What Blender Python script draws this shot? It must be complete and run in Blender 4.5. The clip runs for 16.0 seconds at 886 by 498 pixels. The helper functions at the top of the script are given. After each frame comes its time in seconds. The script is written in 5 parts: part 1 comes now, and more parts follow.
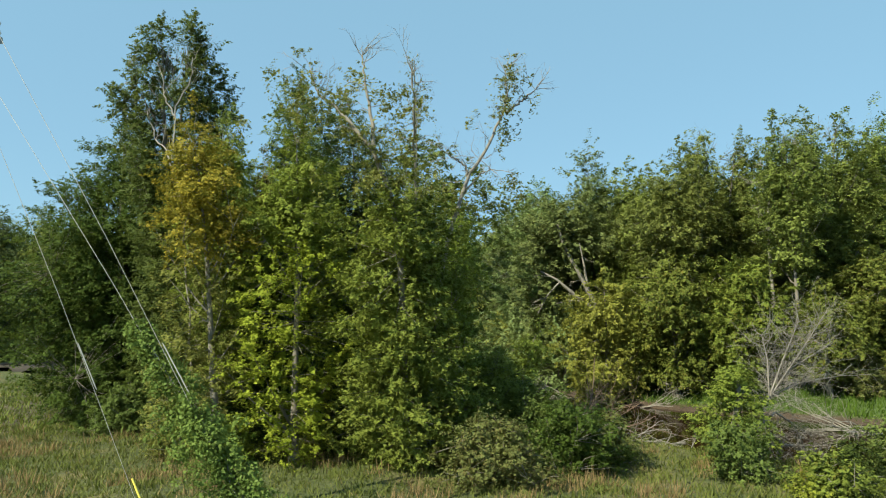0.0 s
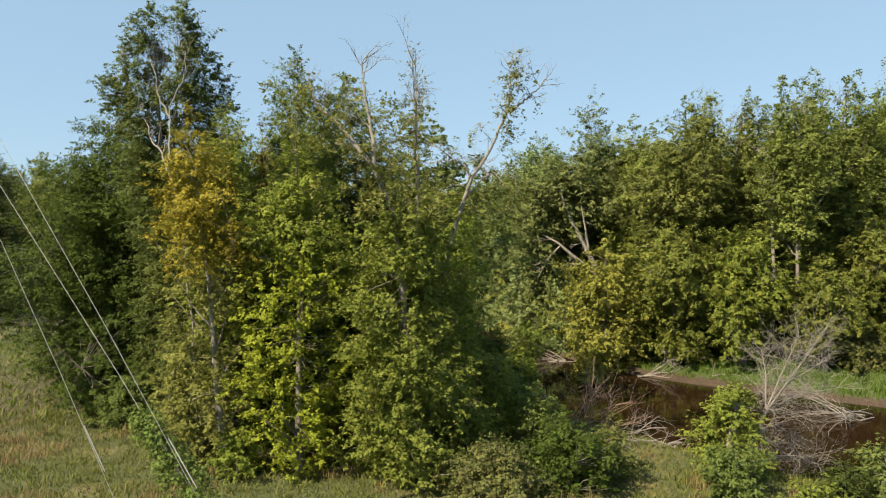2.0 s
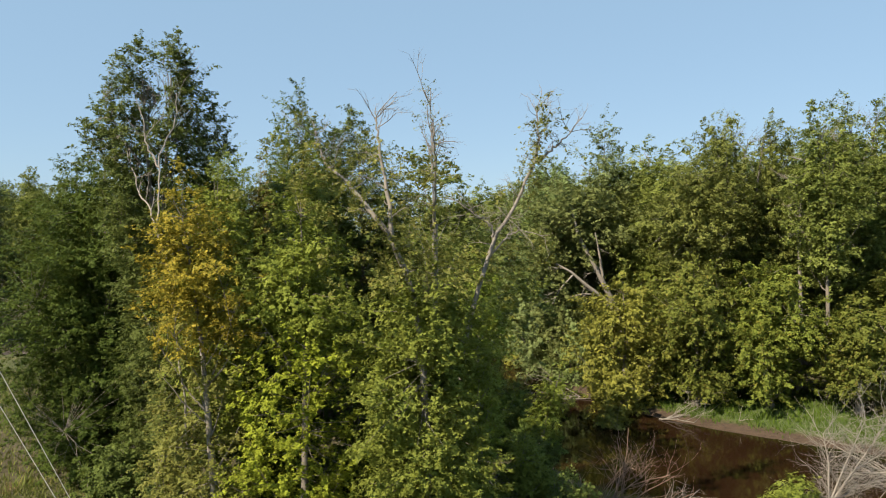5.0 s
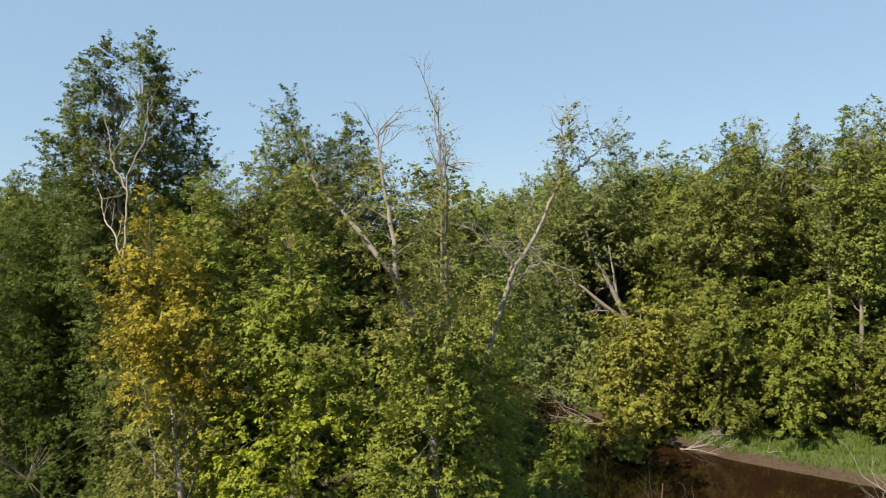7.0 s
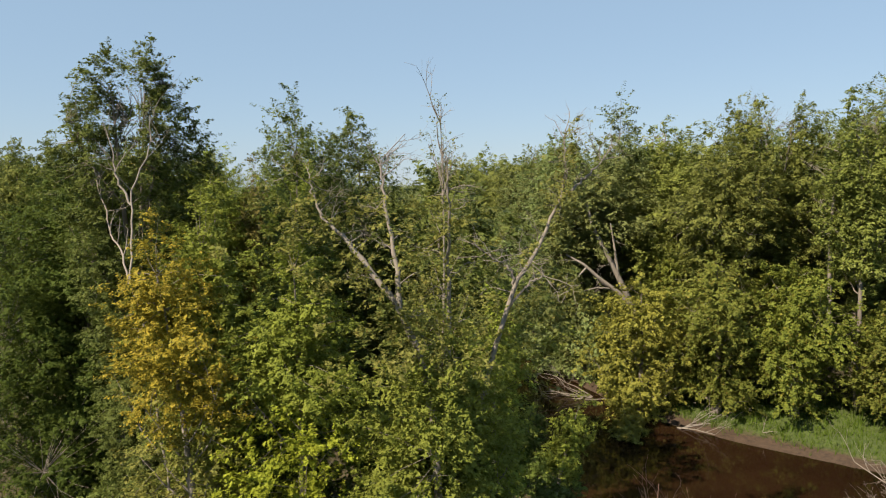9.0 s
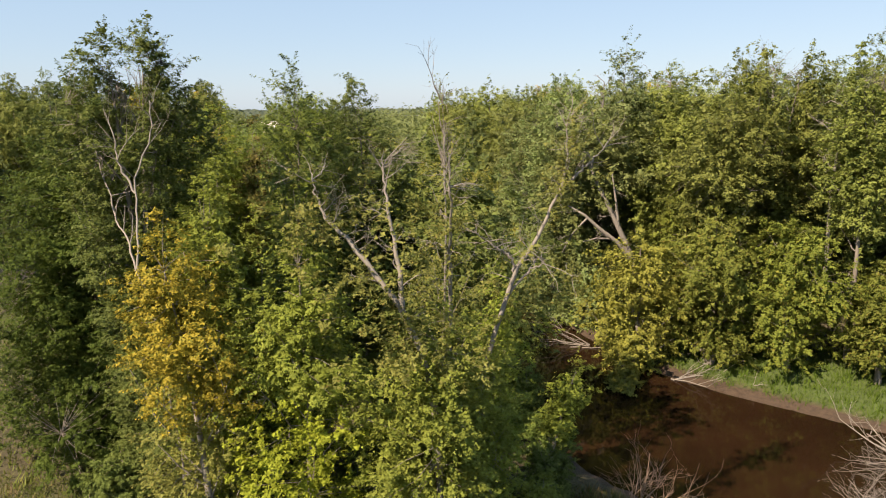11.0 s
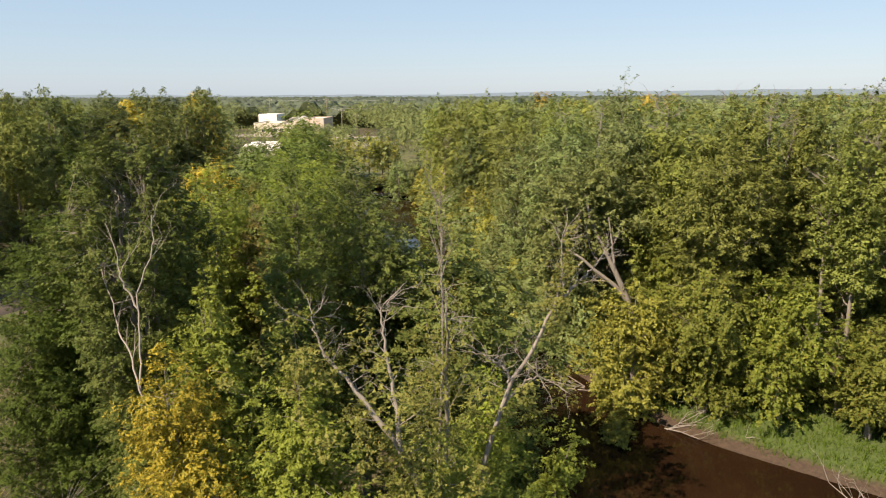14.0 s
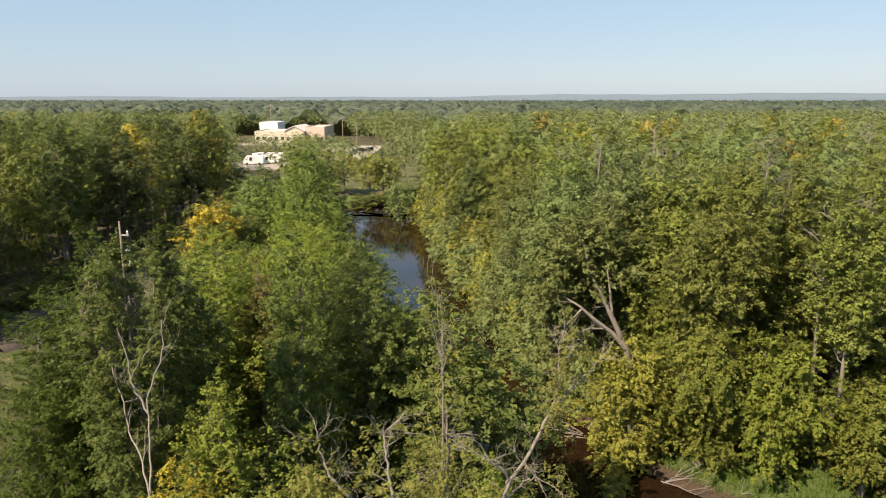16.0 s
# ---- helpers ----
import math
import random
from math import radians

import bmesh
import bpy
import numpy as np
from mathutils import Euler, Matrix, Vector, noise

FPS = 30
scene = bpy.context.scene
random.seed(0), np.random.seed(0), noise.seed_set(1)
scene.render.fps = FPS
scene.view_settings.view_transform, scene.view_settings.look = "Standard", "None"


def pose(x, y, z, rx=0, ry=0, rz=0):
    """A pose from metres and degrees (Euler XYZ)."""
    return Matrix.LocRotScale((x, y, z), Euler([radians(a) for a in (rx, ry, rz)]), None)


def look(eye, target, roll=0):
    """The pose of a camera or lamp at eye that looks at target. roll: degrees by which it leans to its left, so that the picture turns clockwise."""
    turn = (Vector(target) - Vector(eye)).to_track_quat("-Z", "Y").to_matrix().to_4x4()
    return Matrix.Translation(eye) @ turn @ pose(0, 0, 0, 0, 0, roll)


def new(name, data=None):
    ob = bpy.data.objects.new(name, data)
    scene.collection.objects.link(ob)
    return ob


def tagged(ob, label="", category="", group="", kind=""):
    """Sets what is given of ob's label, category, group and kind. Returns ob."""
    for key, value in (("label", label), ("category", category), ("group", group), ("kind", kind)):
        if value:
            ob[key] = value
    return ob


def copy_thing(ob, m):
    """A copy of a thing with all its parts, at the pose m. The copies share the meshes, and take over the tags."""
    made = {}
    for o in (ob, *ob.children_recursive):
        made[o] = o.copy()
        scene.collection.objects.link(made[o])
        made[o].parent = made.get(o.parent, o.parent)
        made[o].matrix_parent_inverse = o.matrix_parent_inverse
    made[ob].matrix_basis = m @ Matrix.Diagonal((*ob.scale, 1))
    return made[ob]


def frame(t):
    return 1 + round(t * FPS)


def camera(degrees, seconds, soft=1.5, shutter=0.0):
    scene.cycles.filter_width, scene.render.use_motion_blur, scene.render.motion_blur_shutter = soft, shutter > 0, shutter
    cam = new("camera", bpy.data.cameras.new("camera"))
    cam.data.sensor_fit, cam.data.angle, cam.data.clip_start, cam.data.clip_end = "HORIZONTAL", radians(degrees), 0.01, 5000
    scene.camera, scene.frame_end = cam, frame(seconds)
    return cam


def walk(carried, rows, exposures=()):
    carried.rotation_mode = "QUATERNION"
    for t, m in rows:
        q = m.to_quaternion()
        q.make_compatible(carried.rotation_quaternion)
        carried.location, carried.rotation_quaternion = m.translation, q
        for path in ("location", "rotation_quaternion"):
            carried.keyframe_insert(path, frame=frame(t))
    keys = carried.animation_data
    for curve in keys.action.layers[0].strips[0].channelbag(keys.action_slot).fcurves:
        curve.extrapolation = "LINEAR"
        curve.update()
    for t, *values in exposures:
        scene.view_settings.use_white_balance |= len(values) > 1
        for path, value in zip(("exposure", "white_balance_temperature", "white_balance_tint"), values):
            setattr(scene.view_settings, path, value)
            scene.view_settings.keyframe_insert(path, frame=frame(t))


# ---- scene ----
cam = camera(63.9, 16.0, soft=1.12)
PATH = [
    (0, (1.316, -5.699, 5.131), (1.224, -3.711, 5.334), -0.6),
    (0.5, (1.372, -5.728, 5.774), (1.274, -3.731, 5.824), -0.6),
    (1, (1.33, -5.702, 6.407), (1.233, -3.705, 6.393), -0.5),
    (1.5, (1.294, -5.691, 7.241), (1.199, -3.693, 7.225), -0.5),
    (2, (1.27, -5.667, 8.028), (1.176, -3.669, 8.012), -0.5),
    (2.5, (1.129, -5.616, 9.003), (1.041, -3.618, 8.983), -0.5),
    (3, (1.004, -5.592, 9.766), (0.918, -3.594, 9.745), -0.5),
    (3.5, (0.857, -5.512, 9.936), (0.774, -3.514, 9.917), -0.6),
    (4, (0.743, -5.119, 9.983), (0.658, -3.121, 9.963), -0.6),
    (6.5, (-0.073, -0.489, 10.747), (-0.147, 1.51, 10.72), -0.5),
    (7, (-0.085, -0.33, 11.103), (-0.16, 1.669, 11.074), -0.5),
    (7.5, (-0.066, -0.299, 11.439), (-0.143, 1.699, 11.41), -0.5),
    (8, (-0.069, -0.289, 11.861), (-0.147, 1.709, 11.817), -0.6),
    (8.5, (-0.043, -0.378, 12.375), (-0.125, 1.617, 12.268), -0.6),
    (9, (-0.076, -0.451, 12.854), (-0.158, 1.54, 12.686), -0.6),
    (9.5, (-0.091, -0.539, 13.341), (-0.174, 1.446, 13.112), -0.6),
    (10, (-0.09, -0.617, 13.856), (-0.175, 1.36, 13.564), -0.6),
    (12.5, (-0.052, -0.123, 16.04), (-0.133, 1.826, 15.6), -0.1),
    (13, (-0.062, -0.095, 16.688), (-0.142, 1.856, 16.252), -0.1),
    (13.5, (-0.05, -0.122, 17.503), (-0.131, 1.83, 17.073), -0.2),
    (14, (-0.037, -0.104, 18.308), (-0.117, 1.848, 17.882), -0.2),
    (14.5, (-0.035, -0.051, 18.993), (-0.115, 1.902, 18.571), -0.1),
    (15, (-0.038, -0.052, 19.76), (-0.117, 1.902, 19.338), -0.1),
    (15.5, (-0.054, -0.056, 20.544), (-0.133, 1.898, 20.122), -0.0),
    (16, (-0.067, -0.086, 21.389), (-0.147, 1.868, 20.968), 0.0),
]
walk(cam, [(t, look(eye, target, roll)) for t, eye, target, roll in PATH],
     [(0.0, 1.22, 6200, -1), (0.5, 1.2, 6320, 3), (1.0, 1.35, 6480, 7), (2.0, 1.33, 6850, 14), (4.0, 1.2, 6680, 15), (6.5, 1.2, 6650, 15), (8.0, 1.12, 6750, 17), (8.5, 1.05, 6810, 18), (9.0, 1.09, 6870, 19), (10.0, 1.28, 7000, 22), (12.5, 1.4, 7200, 24), (14.0, 1.28, 7150, 23), (16.0, 1.21, 7050, 21)])

# ---- world, sun, exposure ----
SUN = Vector((-0.74, -0.67, 0.0)).normalized()
ELEV = radians(45)
SUN_DIR = Vector((SUN.x * math.cos(ELEV), SUN.y * math.cos(ELEV), math.sin(ELEV)))
world = bpy.data.worlds.new("sky")
scene.world = world
world.use_nodes = True
wn = world.node_tree
sky = wn.nodes.new("ShaderNodeTexSky")
sky.sky_type, sky.sun_disc = "NISHITA", False
sky.sun_elevation, sky.sun_rotation = ELEV, math.atan2(SUN.x, SUN.y) % (2 * math.pi)
sky.air_density, sky.dust_density, sky.ozone_density = 1.0, 0.35, 2.0
haze = wn.nodes.new("ShaderNodeMix")
haze.data_type = "RGBA"
haze.inputs[0].default_value = 0.80
haze.inputs[7].default_value = (1.33, 2.17, 2.84, 1)
wn.links.new(sky.outputs[0], haze.inputs[6])
wn.links.new(haze.outputs[2], wn.nodes["Background"].inputs[0])
wn.nodes["Background"].inputs[1].default_value = 0.1036
lamp = bpy.data.lights.new("sun", "SUN")
lamp.energy, lamp.angle, lamp.color = 4.6, radians(0.5), (1.0, 0.87, 0.64)
new("sun", lamp).matrix_world = look(SUN_DIR * 200, (0, 0, 0))


# ---- materials ----
def material(name):
    m = bpy.data.materials.new(name)
    m.use_nodes = True
    nt = m.node_tree
    return m, nt, nt.nodes["Principled BSDF"]


def ramp(nt, fac, stops):
    r = nt.nodes.new("ShaderNodeValToRGB")
    e = r.color_ramp.elements
    while len(e) < len(stops):
        e.new(0.5)
    for k, (p, c) in enumerate(stops):
        e[k].position, e[k].color = p, (*c, 1)
    nt.links.new(fac, r.inputs[0])
    return r.outputs[0]


def noise_fac(nt, scale, detail=4, coords=None, rough=0.6):
    n = nt.nodes.new("ShaderNodeTexNoise")
    n.inputs["Scale"].default_value, n.inputs["Detail"].default_value, n.inputs["Roughness"].default_value = scale, detail, rough
    if coords is not None:
        nt.links.new(coords, n.inputs["Vector"])
    return n.outputs["Fac"]


def mixed(nt, fac, a, b, mode="MIX"):
    n = nt.nodes.new("ShaderNodeMix")
    n.data_type, n.blend_type = "RGBA", mode
    for sock, val in ((n.inputs[0], fac), (n.inputs[6], a), (n.inputs[7], b)):
        if isinstance(val, (int, float)):
            sock.default_value = val
        elif isinstance(val, tuple):
            sock.default_value = (*val, 1)
        else:
            nt.links.new(val, sock)
    return n.outputs[2]


def position(nt):
    return nt.nodes.new("ShaderNodeNewGeometry").outputs["Position"]


def bumped(nt, bsdf, height, strength, distance=0.02):
    b = nt.nodes.new("ShaderNodeBump")
    b.inputs["Strength"].default_value, b.inputs["Distance"].default_value = strength, distance
    nt.links.new(height, b.inputs["Height"])
    nt.links.new(b.outputs[0], bsdf.inputs["Normal"])


def leaf_material(name, dark, mid, light, odd=None, odd_share=0.06, through_share=0.32, patch=0.5, hue=0.008, patch_scale=0.7, grain=0.052, gap=0.60, gain=1.35, tilted=1.0):
    """Foliage: leaves of about the grain's size with gaps between them, a shade for each, patches a metre or two wide, some light let through."""
    m, nt, p = material(name)
    geo = nt.nodes.new("ShaderNodeNewGeometry")
    dark, mid, light = (tuple(gain * v for v in c) for c in (dark, mid, light))
    dark = tuple(0.6 * a + 0.4 * b for a, b in zip(dark, mid))
    light = tuple(0.5 * a + 0.5 * b for a, b in zip(light, mid))
    stops = [(0.0, dark), (0.45, mid), (0.92, light)]
    if odd:
        stops += [(1.0 - odd_share, light), (1.0 - odd_share + 0.01, odd)]
        stops[2] = (0.85 - odd_share, light)
    which = geo.outputs["Random Per Island"]
    if grain:
        vor = nt.nodes.new("ShaderNodeTexVoronoi")
        vor.inputs["Scale"].default_value = 1.0 / grain
        nt.links.new(geo.outputs["Position"], vor.inputs["Vector"])
        sep = nt.nodes.new("ShaderNodeSeparateColor")
        nt.links.new(vor.outputs["Color"], sep.inputs[0])
        which = sep.outputs[0]
        tilt = nt.nodes.new("ShaderNodeVectorMath")
        tilt.operation = "MULTIPLY_ADD"
        tilt.inputs[1].default_value, tilt.inputs[2].default_value = (tilted,) * 3, (-tilted / 2,) * 3
        nt.links.new(vor.outputs["Color"], tilt.inputs[0])
        add = nt.nodes.new("ShaderNodeVectorMath")
        nt.links.new(geo.outputs["Normal"], add.inputs[0])
        nt.links.new(tilt.outputs[0], add.inputs[1])
        norm = nt.nodes.new("ShaderNodeVectorMath")
        norm.operation = "NORMALIZE"
        nt.links.new(add.outputs[0], norm.inputs[0])
    col = ramp(nt, which, stops)
    info = nt.nodes.new("ShaderNodeObjectInfo")
    pat = noise_fac(nt, patch_scale, 3, geo.outputs["Position"])
    tint = ramp(nt, pat, [(0.35, tuple(0.72 * c for c in mid)), (0.65, tuple(1.2 * c for c in light))])
    col = mixed(nt, patch, col, tint)
    hsv = nt.nodes.new("ShaderNodeHueSaturation")
    for sock, lo, hi in (("Hue", 0.5 - hue, 0.5 + hue), ("Value", 0.86, 1.14), ("Saturation", 0.97, 1.03)):
        mr = nt.nodes.new("ShaderNodeMapRange")
        mr.inputs[3].default_value, mr.inputs[4].default_value = lo, hi
        nt.links.new(info.outputs["Random"], mr.inputs[0])
        nt.links.new(mr.outputs[0], hsv.inputs[sock])
    nt.links.new(col, hsv.inputs["Color"])
    col = hsv.outputs[0]
    nt.links.new(col, p.inputs["Base Color"])
    p.inputs["Roughness"].default_value = 0.55
    p.inputs["Specular IOR Level"].default_value = 0.09
    tr = nt.nodes.new("ShaderNodeBsdfTranslucent")
    nt.links.new(mixed(nt, 0.25, col, (0.22, 0.27, 0.05)), tr.inputs[0])
    mx = nt.nodes.new("ShaderNodeMixShader")
    mx.inputs[0].default_value = through_share
    nt.links.new(p.outputs[0], mx.inputs[1])
    nt.links.new(tr.outputs[0], mx.inputs[2])
    last = mx
    if grain:
        nt.links.new(norm.outputs[0], p.inputs["Normal"])
        cut = nt.nodes.new("ShaderNodeMath")
        cut.operation = "GREATER_THAN"
        cut.inputs[1].default_value = gap
        nt.links.new(vor.outputs["Distance"], cut.inputs[0])
        last = nt.nodes.new("ShaderNodeMixShader")
        nt.links.new(cut.outputs[0], last.inputs[0])
        nt.links.new(mx.outputs[0], last.inputs[1])
        nt.links.new(nt.nodes.new("ShaderNodeBsdfTransparent").outputs[0], last.inputs[2])
    nt.links.new(last.outputs[0], nt.nodes["Material Output"].inputs[0])
    return m


def bark_material(name, a, b, scale=9.0):
    m, nt, p = material(name)
    pos = position(nt)
    st = nt.nodes.new("ShaderNodeMapping")
    st.inputs["Scale"].default_value = (1, 1, 0.25)
    nt.links.new(pos, st.inputs[0])
    f = noise_fac(nt, scale, 6, st.outputs[0])
    g = noise_fac(nt, 0.8, 2, pos)
    col = mixed(nt, g, ramp(nt, f, [(0.3, a), (0.7, b)]), tuple(0.75 * (u + v) / 2 for u, v in zip(a, b)))
    nt.links.new(col, p.inputs["Base Color"])
    p.inputs["Roughness"].default_value = 0.9
    bumped(nt, p, f, 0.6, 0.02)
    return m


def plain_material(name, a, b, scale=6.0, rough=0.7, metal=0.0, bump=0.2):
    m, nt, p = material(name)
    pos = position(nt)
    f = noise_fac(nt, scale, 5, pos)
    g = noise_fac(nt, scale * 0.12, 3, pos)
    col = mixed(nt, g, ramp(nt, f, [(0.3, a), (0.7, b)]), a)
    nt.links.new(col, p.inputs["Base Color"])
    p.inputs["Roughness"].default_value, p.inputs["Metallic"].default_value = rough, metal
    bumped(nt, p, f, bump, 0.01)
    return m


LEAF_DEEP = leaf_material("deep_green_leaves", (0.034, 0.056, 0.011), (0.062, 0.094, 0.019), (0.104, 0.142, 0.030), gain=0.9)
LEAF_DARK = leaf_material("dark_blue_green_leaves", (0.044, 0.068, 0.018), (0.081, 0.114, 0.029), (0.130, 0.163, 0.042), gain=1.4)
LEAF_MID = leaf_material("green_leaves", (0.061, 0.085, 0.015), (0.112, 0.143, 0.025), (0.174, 0.203, 0.038), gain=1.5)
LEAF_LIGHT = leaf_material("light_yellow_green_leaves", (0.091, 0.117, 0.015), (0.159, 0.187, 0.023), (0.237, 0.260, 0.034), gain=1.4)
LEAF_BANK = leaf_material("olive_yellow_leaves", (0.057, 0.074, 0.015), (0.099, 0.123, 0.024), (0.148, 0.172, 0.036), (0.21, 0.15, 0.034), 0.10, grain=0.11)
LEAF_OLIVE = leaf_material("olive_green_leaves", (0.078, 0.092, 0.024), (0.138, 0.152, 0.038), (0.206, 0.214, 0.056), (0.271, 0.180, 0.050))
LEAF_GOLD = leaf_material("golden_autumn_leaves", (0.146, 0.131, 0.022), (0.284, 0.240, 0.026), (0.41, 0.342, 0.036), (0.13, 0.155, 0.028), 0.36, patch=0.3, gain=1.2)
LEAF_LIME = leaf_material("lime_yellow_leaves", (0.094, 0.104, 0.024), (0.170, 0.175, 0.036), (0.250, 0.248, 0.052), (0.102, 0.127, 0.030), 0.15, grain=0.11, gain=1.3)
LEAF_SHRUB = leaf_material("grey_green_shrub_leaves", (0.050, 0.064, 0.020), (0.090, 0.106, 0.032), (0.140, 0.152, 0.052), (0.150, 0.098, 0.045), 0.25, grain=0.06)
LEAF_RUST = leaf_material("rust_and_olive_leaves", (0.098, 0.097, 0.028), (0.162, 0.147, 0.040), (0.230, 0.184, 0.050), (0.09, 0.115, 0.028), 0.45)
WOOD = dict(grain=0.115, patch=0.6, gap=0.56, tilted=1.1)
LEAF_GREY = leaf_material("grey_green_leaves", (0.070, 0.091, 0.030), (0.116, 0.143, 0.047), (0.172, 0.200, 0.070), grain=0.11)
WOOD_MID = leaf_material("green_woodland_leaves", (0.068, 0.087, 0.028), (0.120, 0.146, 0.034), (0.181, 0.209, 0.052), **WOOD)
WOOD_DEEP = leaf_material("deep_green_woodland_leaves", (0.059, 0.075, 0.026), (0.108, 0.132, 0.034), (0.168, 0.190, 0.050), **WOOD)
WOOD_STRIP = leaf_material("strip_maple_leaves", (0.050, 0.076, 0.019), (0.090, 0.126, 0.030), (0.142, 0.180, 0.046), **WOOD)
WOOD_OLIVE = leaf_material("olive_woodland_leaves", (0.074, 0.105, 0.040), (0.125, 0.168, 0.062), (0.187, 0.230, 0.094), (0.27, 0.22, 0.10), **WOOD)
WOOD_DARK = leaf_material("dark_woodland_leaves", (0.031, 0.045, 0.018), (0.058, 0.077, 0.029), (0.096, 0.114, 0.042), **WOOD)
WOOD_GOLD = leaf_material("golden_woodland_leaves", (0.16, 0.13, 0.025), (0.27, 0.215, 0.035), (0.38, 0.30, 0.05), (0.13, 0.15, 0.03), 0.12, **WOOD)
WOOD_LIGHT = leaf_material("yellow_green_woodland_leaves", (0.111, 0.125, 0.026), (0.188, 0.197, 0.040), (0.271, 0.267, 0.060), **WOOD)
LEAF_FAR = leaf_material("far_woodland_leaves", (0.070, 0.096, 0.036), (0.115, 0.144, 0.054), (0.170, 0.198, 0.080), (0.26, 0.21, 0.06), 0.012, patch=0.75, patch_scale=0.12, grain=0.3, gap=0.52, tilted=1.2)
# haze of the distance is mixed into this leaf colour as blue-green
LEAF_HAZE = leaf_material("haze_tinted_woodland_leaves", (0.046, 0.068, 0.050), (0.070, 0.095, 0.068), (0.098, 0.124, 0.086), patch=0.8, patch_scale=0.03, grain=1.6, gap=9.0, tilted=1.2)
# distance haze painted into ridge and backdrop woods as a blue-grey base
FAR_HAZE = plain_material("haze_blue_far_woods", (0.10, 0.145, 0.185), (0.12, 0.17, 0.21), 0.01, 0.95)
BARK = bark_material("grey_brown_bark", (0.11, 0.098, 0.083), (0.25, 0.228, 0.198))
BARK_PALE = bark_material("pale_dead_bark", (0.14, 0.129, 0.113), (0.285, 0.263, 0.235))
TWIG_RED = bark_material("red_brown_dead_twigs", (0.14, 0.09, 0.065), (0.29, 0.21, 0.16), 20)
TWIG_GREY = bark_material("grey_dead_twigs", (0.15, 0.138, 0.122), (0.30, 0.278, 0.25), 20)
WOOD_POLE = bark_material("weathered_pole_wood", (0.13, 0.11, 0.09), (0.26, 0.23, 0.19), 12)
STEEL = plain_material("galvanised_steel", (0.30, 0.30, 0.29), (0.42, 0.42, 0.40), 30, 0.6, 0.3)
YELLOW = plain_material("yellow_plastic_guard", (0.70, 0.60, 0.10), (0.80, 0.70, 0.16), 20, 0.5)
RAIL = plain_material("rusty_rail_steel", (0.12, 0.09, 0.07), (0.24, 0.19, 0.15), 20, 0.5, 0.4)
TIE = bark_material("creosoted_tie_wood", (0.05, 0.04, 0.035), (0.14, 0.12, 0.10), 12)
BALLAST = plain_material("grey_ballast_stone", (0.06, 0.048, 0.038), (0.13, 0.105, 0.085), 14, 0.95, 0, 1.0)
GRAVEL = plain_material("pale_gravel", (0.22, 0.20, 0.17), (0.38, 0.35, 0.30), 5, 0.95, 0, 0.6)
WHITE = plain_material("white_painted_metal", (0.70, 0.70, 0.69), (0.80, 0.80, 0.79), 3, 0.5)
TAN = plain_material("tan_siding", (0.46, 0.42, 0.35), (0.54, 0.50, 0.42), 2, 0.8)
PINK = plain_material("pinkish_brick_wall", (0.45, 0.37, 0.31), (0.53, 0.44, 0.38), 4, 0.85)
ROOF = plain_material("pale_grey_roofing", (0.50, 0.48, 0.45), (0.62, 0.60, 0.56), 2, 0.85)
GLASS = plain_material("dark_window_glass", (0.03, 0.035, 0.04), (0.05, 0.055, 0.06), 1, 0.08, 0, 0.0)
DARKCAR = plain_material("dark_car_paint", (0.03, 0.03, 0.035), (0.05, 0.05, 0.055), 1, 0.25, 0, 0.0)
TYRE = plain_material("black_rubber", (0.02, 0.02, 0.02), (0.04, 0.04, 0.04), 20, 0.85)


def water_material():
    m, nt, p = material("brown_river_water")
    pos = position(nt)
    g = noise_fac(nt, 0.18, 3, pos)
    nt.links.new(ramp(nt, g, [(0.3, (0.011, 0.0058, 0.0030)), (0.7, (0.019, 0.0095, 0.0048))]), p.inputs["Base Color"])
    p.inputs["Roughness"].default_value = 0.06
    p.inputs["IOR"].default_value = 1.33
    bumped(nt, p, noise_fac(nt, 2.2, 3, pos), 0.06, 0.03)
    return m


